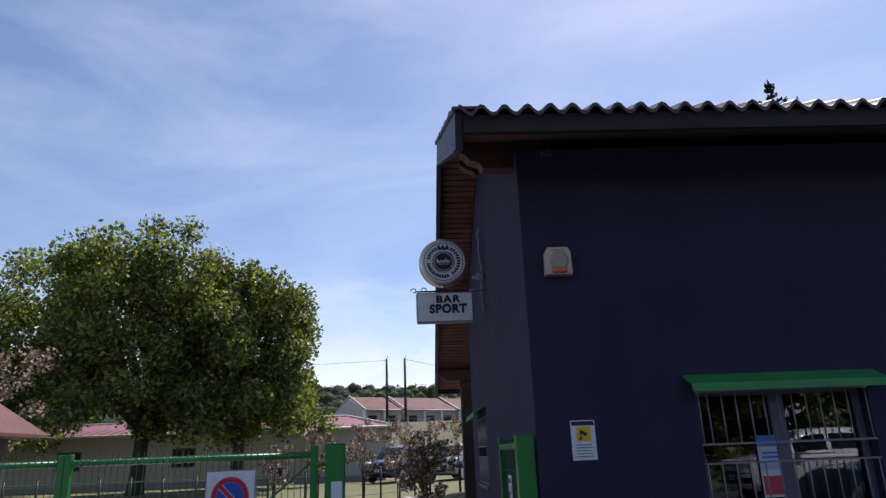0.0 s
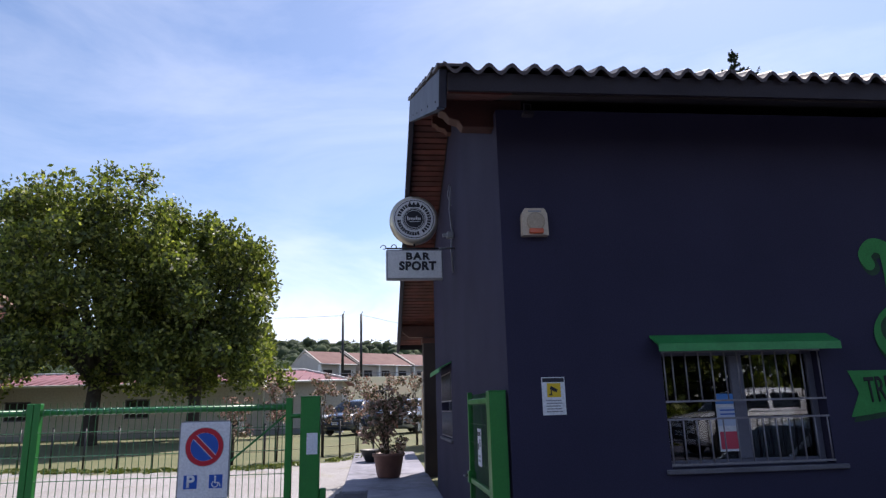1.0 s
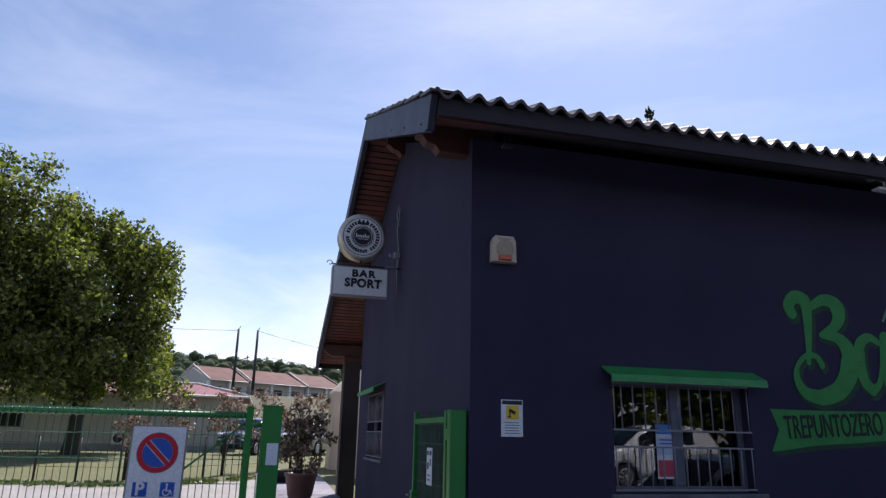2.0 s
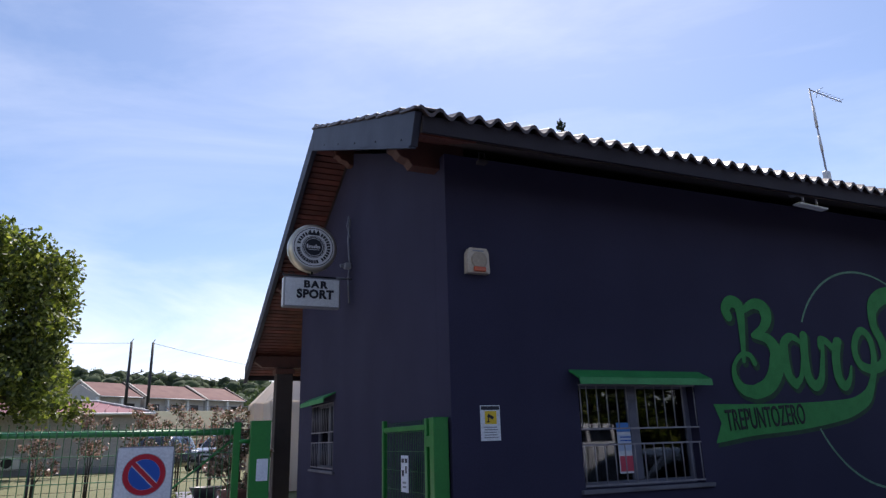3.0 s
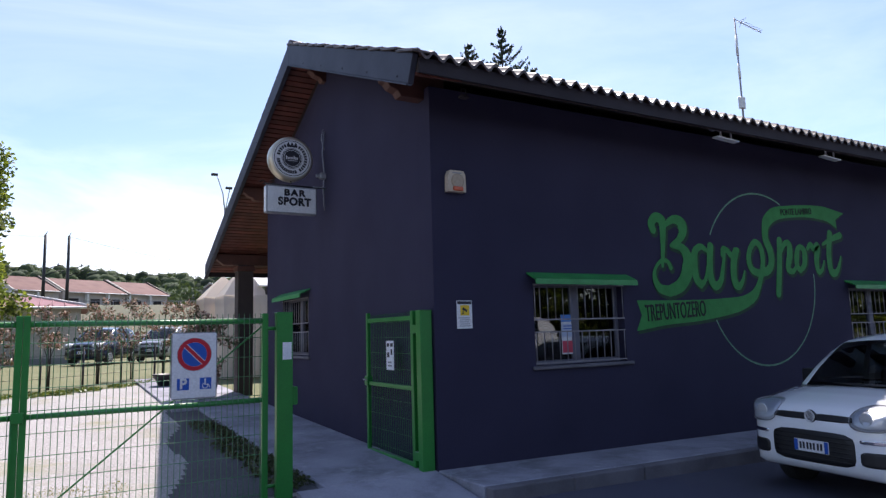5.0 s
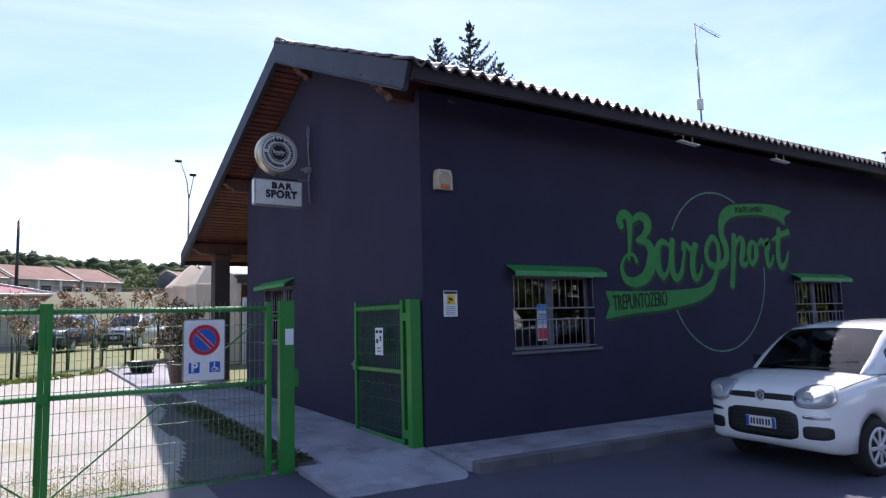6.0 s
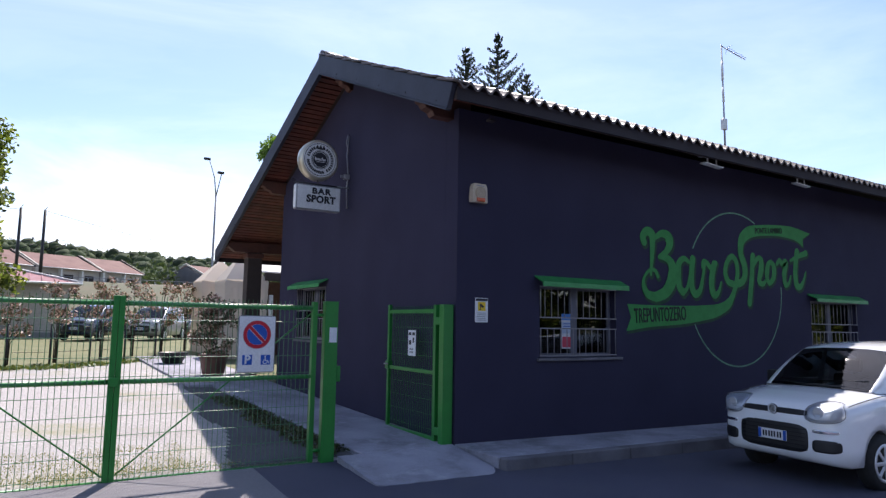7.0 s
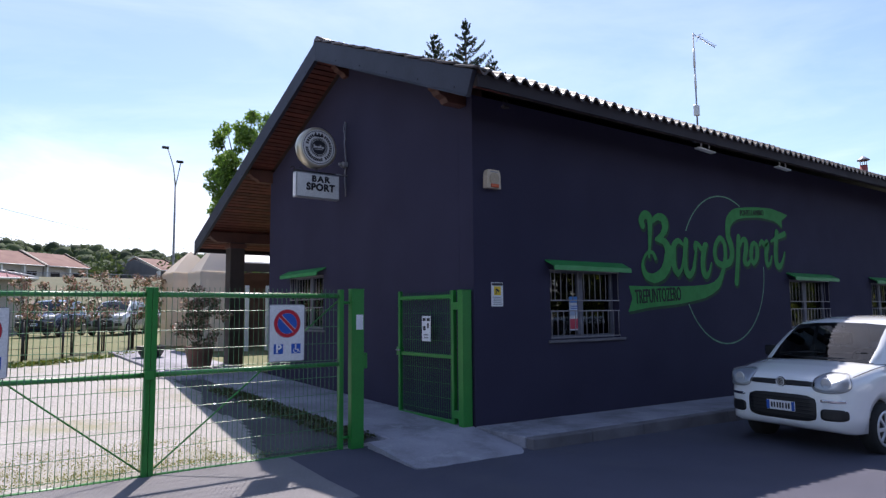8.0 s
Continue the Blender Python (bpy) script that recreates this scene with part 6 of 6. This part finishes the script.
silver = far_car(-0.3, 25.0, 60, M_PAINT_SILVER, "silver hatchback parked beyond the lawn")
far_car(1.7, 28.6, 64, M_PAINT_GREY, "dark grey hatchback parked beyond the lawn")

# ---- houses on the bank ----
def terrace_house(x, y, w, label, wall=M_RENDER, doors=3, z0=6.1):
    h = thing("terrace_house", label, "house", (x, y, z0), 30, group="terraced houses on the bank")
    d, he, hr = 10.6, 2.95, 4.9
    part("wall", joined(box(0, w, 0, d, -1.5, he), prism([(0, he), (d, he), (d / 2, hr)], 'x', 0.0, w)), wall, h)
    rf = part("roof", joined(prism([(-0.8, he - 0.32), (d / 2, hr + 0.1), (d / 2, hr + 0.32), (-0.8, he - 0.1)], 'x', 0.3, w - 0.3), prism([(d + 0.5, he - 0.2), (d / 2, hr + 0.1), (d / 2, hr + 0.32), (d + 0.5, he)], 'x', 0.3, w - 0.3)), M_TERRACOTTA, h, "red clay tile roof")
    for x0, mt in ((-0.05, M_RENDER), (w - 0.20, M_DARKBROWN)):
        part("gable_coping", joined(prism([(-0.9, he - 0.35), (d / 2, hr + 0.3), (d / 2, hr + 0.58), (-0.9, he - 0.05)], 'x', x0, x0 + 0.22), prism([(d + 0.6, he - 0.35), (d / 2, hr + 0.3), (d / 2, hr + 0.58), (d + 0.6, he - 0.05)], 'x', x0, x0 + 0.22)), mt, rf)
    part("eave_gutter", tube([(0.2, -0.84, he - 0.2), (w - 0.2, -0.84, he - 0.2)], 0.08, 6), M_WHITE, rf)
    for k in range(doors):
        cx = w * (k + 0.5) / doors
        wd = part("window", box(cx - 0.75, cx + 0.75, -0.05, 0.02, 0.1, 1.95, 0.02), M_DARKBROWN, h, "dark framed balcony window")
        part("pane", box(cx - 0.62, cx - 0.04, -0.07, -0.052, 0.2, 1.85), M_DARKIN, wd)
        part("pane", box(cx + 0.04, cx + 0.62, -0.07, -0.052, 0.2, 1.85), M_DARKIN, wd)
        part("pillar", box(w * k / doors - 0.02, w * k / doors + 0.24, -0.75, -0.05, -1.2, he - 0.25), M_WHITE, h, "pale pillar")
    part("balcony_rail", joined(box(0, w, -1.0, -0.9, 0.75, 0.85), *[box(w * k / 24, w * k / 24 + 0.06, -0.98, -0.92, -0.2, 0.75) for k in range(25)]), M_IRON, h)
    part("balcony_floor", box(0, w, -1.05, 0, -0.4, -0.15), M_RENDER, h)
    return h


terrace_house(-9.95, 100, 6.6, "pale terraced house with a red tile roof on the bank", M_RENDER_GREY, 2)
terrace_house(-3.75, 103.9, 9.9, "pale terraced house with a red tile roof on the bank", M_RENDER_GREY, 3)
terrace_house(5.0, 109.0, 7.4, "narrow pale terraced house with a red tile roof on the bank", M_RENDER_GREY, 2)
terrace_house(21.6, 112, 6.4, "house with a red tile roof on the bank, walls coloured dark as backlit", M_SHADED_WALL, 2)
terrace_house(19.6, 126, 6.0, "far house with a red tile roof behind the row", M_RENDER, 2, 5.1)
bankwall = thing("bank_wall", "long low grey wall along the bank", "wall", (0, 90, 5.6), kind="structure")
part("wall", box(-60, 40, 0, 0.4, -1.0, 0.55), M_KERB, bankwall)
part("railing", joined(box(-60, 40, 0.1, 0.16, 1.2, 1.28), *[box(-60 + 2 * k, -59.92 + 2 * k, 0.1, 0.18, 0.55, 1.24) for k in range(50)]), M_IRON, bankwall)


def rail_mast(x, y, h):
    z0 = 5.4
    m = thing("rail_mast", "tall dark railway mast with a side arm", "mast", (x, y, z0), group="railway masts")
    part("mast", tube([(0, 0, -0.5), (0, 0, h)], [0.24, 0.17], 6), M_BLACK, m)
    part("arm", joined(tube([(0, 0, h * 0.56), (1.9, -0.2, h * 0.62)], 0.06, 5), tube([(0, 0, h * 0.48), (1.9, -0.2, h * 0.56)], 0.05, 5), tube([(1.7, -0.2, h * 0.50), (2.6, -0.2, h * 0.57)], 0.05, 5)), M_BLACK, m)
    part("insulator", lathe([(0.03, h * 0.60), (0.10, h * 0.61), (0.10, h * 0.63), (0.03, h * 0.645)], 8), M_BLACK, m, at=Matrix.Translation((1.6, -0.2, 0)))
    part("tip", tube([(0, 0, h), (0.25, 0, h + 0.45)], 0.05, 5), M_BLACK, m)
    return m


rail_mast(-6.0, 95.8, 10.6)
rail_mast(-3.25, 95.3, 10.5)
wires = thing("rail_wires", "thin overhead wires along the railway", "wire")
def sag(p, q, s):
    p, q = Vector(p), Vector(q)
    return [p.lerp(q, k / 12) - Vector((0, 0, s * (1 - (k / 6 - 1) ** 2))) for k in range(13)]
part("wire", tube(sag((-50, 97, 16.6), (-6, 95.8, 15.8), 0.6), 0.03, 4), M_BLACK, wires)
part("wire", tube(sag((-3.25, 95.3, 15.8), (40, 93, 9.5), 1.2), 0.03, 4), M_BLACK, wires)
part("wire", tube(sag((-1.2, 95, 12.0), (45, 93, 7.5), 0.8), 0.03, 4), M_BLACK, wires)

# woods on the hill and bushes behind the houses
cs, rs, ns = [], [], []
rh = random.Random(11)
core_v, core_f = [], []
ball = bmesh.new()
bmesh.ops.create_icosphere(ball, subdivisions=2, radius=1.0)
ball.verts.ensure_lookup_table()
ball_v = [v.co.copy() for v in ball.verts]
ball_f = [[v.index for v in f.verts] for f in ball.faces]
ball.free()
for k in range(1900):
    y = 150 + 250 * rh.random() ** 0.8
    x = rh.uniform(-0.62, 0.55) * (y + 7)
    r = 2.8 + 3.2 * rh.random() ** 1.8
    for q in range(2):
        cs.append((x + rh.uniform(-2, 2), y + rh.uniform(-2, 2), gz(x, y) - 0.004 * y * min(1.0, max(0.0, (x / (y + 7) + 0.08) / 0.12)) + r * (0.35 + 0.55 * q)))
        rs.append((r * (1.0 - 0.25 * q), r * (1.0 - 0.25 * q), r * (0.85 - 0.15 * q)))
        ns.append(110)
        n0, c0, r0 = len(core_v), Vector(cs[-1]), rs[-1]
        for v in ball_v:
            d = 0.80 + 0.30 * noise.noise(v * 1.7 + c0)
            core_v.append((c0.x + v.x * r0[0] * d, c0.y + v.y * r0[1] * d, c0.z + v.z * r0[2] * d))
        core_f += [[i + n0 for i in f] for f in ball_f]
tagged(leaf_mesh("hill_woods", cs, rs, ns, 0.95, M_WOODS, None, 0.0), "dense dark green woods on the hill", "woods", kind="stuff")
tagged(raw("wood_crowns", core_v, core_f, M_WOODS, shade=True), "dense inner crowns of the hill woods", "woods", kind="stuff")
cs, rs, ns = [], [], []
for k in range(150):
    y = rh.uniform(112, 140)
    x = rh.uniform(-0.5, 0.5) * (y + 7)
    r = 1.6 + 2.0 * rh.random()
    cs.append((x, y, gz(x, y) + r * 0.9))
    rs.append(r)
    ns.append(70)
tagged(leaf_mesh("bushes", cs, rs, ns, 0.9, M_WOODS, None, 0.0), "round dark bushes behind the houses", "bushes", kind="stuff")
cs, rs, ns = [], [], []
for k in range(90):
    x = rh.uniform(-3, 22)
    y = 38 + rh.uniform(0, 5)
    r = 0.6 + 0.6 * rh.random()
    cs.append((x, y, gz(x, y) + r * 0.9))
    rs.append(r)
    ns.append(60)
tagged(leaf_mesh("hedge", cs, rs, ns, 0.35, M_HEDGE, None, 0.0), "loose hedge at the foot of the bank", "hedge", kind="stuff")

# across the road, behind the walk, unseen: trees the panes mirror, row lengthened to darken them
for k, x in enumerate((-14.0, -7.0, 0.0, 6.5, 13.0, 20.0, 27.0, 35.0, 44.0, 53.0, 62.0, 72.0, 82.0)):
    broad_tree((x, -24.0 - (k % 2) * 2.0, -0.3), 3.0, 3.9, 5.0, 4.4, 4200, 0.6, M_LEAF, "green broad-leaved tree out of view across the road", 40)

# the lowest row of roof tiles, tile by tile
bm = bmesh.new()
rows = []
slope = 0.4246
for down, lift, y in ((1, -0.012, 0.0), (0, 0.024, 0.0), (0, 0.004, ROW + 0.02), (1, -0.008, ROW + 0.02)):
    rows.append([])
    for i in range(9):
        c = math.cos(2 * math.pi * i / 8)
        z = 0.040 * (abs(c) ** 0.8 * (1 if c > 0 else -0.8)) + 0.070 + lift
        rows[-1].append(bm.verts.new(((i * 0.985 + 0.06) * PITCH / 8, y, z + slope * y)))
for a, b in ((0, 1), (1, 2), (2, 3), (3, 0)):
    for i in range(8):
        bm.faces.new((rows[a][i], rows[a][i + 1], rows[b][i + 1], rows[b][i]))
bm.faces.new([rows[k][0] for k in (0, 1, 2, 3)])
bm.faces.new([rows[k][8] for k in (3, 2, 1, 0)])
bmesh.ops.recalc_face_normals(bm, faces=bm.faces[:])
tile_mesh = bpy.data.meshes.new("tile")
bm.to_mesh(tile_mesh)
bm.free()
tile_mesh.materials.append(M_TILE)
for k in range(int((LEN + 0.5 - GX) / PITCH)):
    t = new("tile", tile_mesh)
    t.parent = roof
    t.matrix_basis = pose(GX + k * PITCH, EAVE_Y - 0.05 + rw.uniform(-0.008, 0.008), roof_z(EAVE_Y - 0.05) + rw.uniform(-0.003, 0.003))
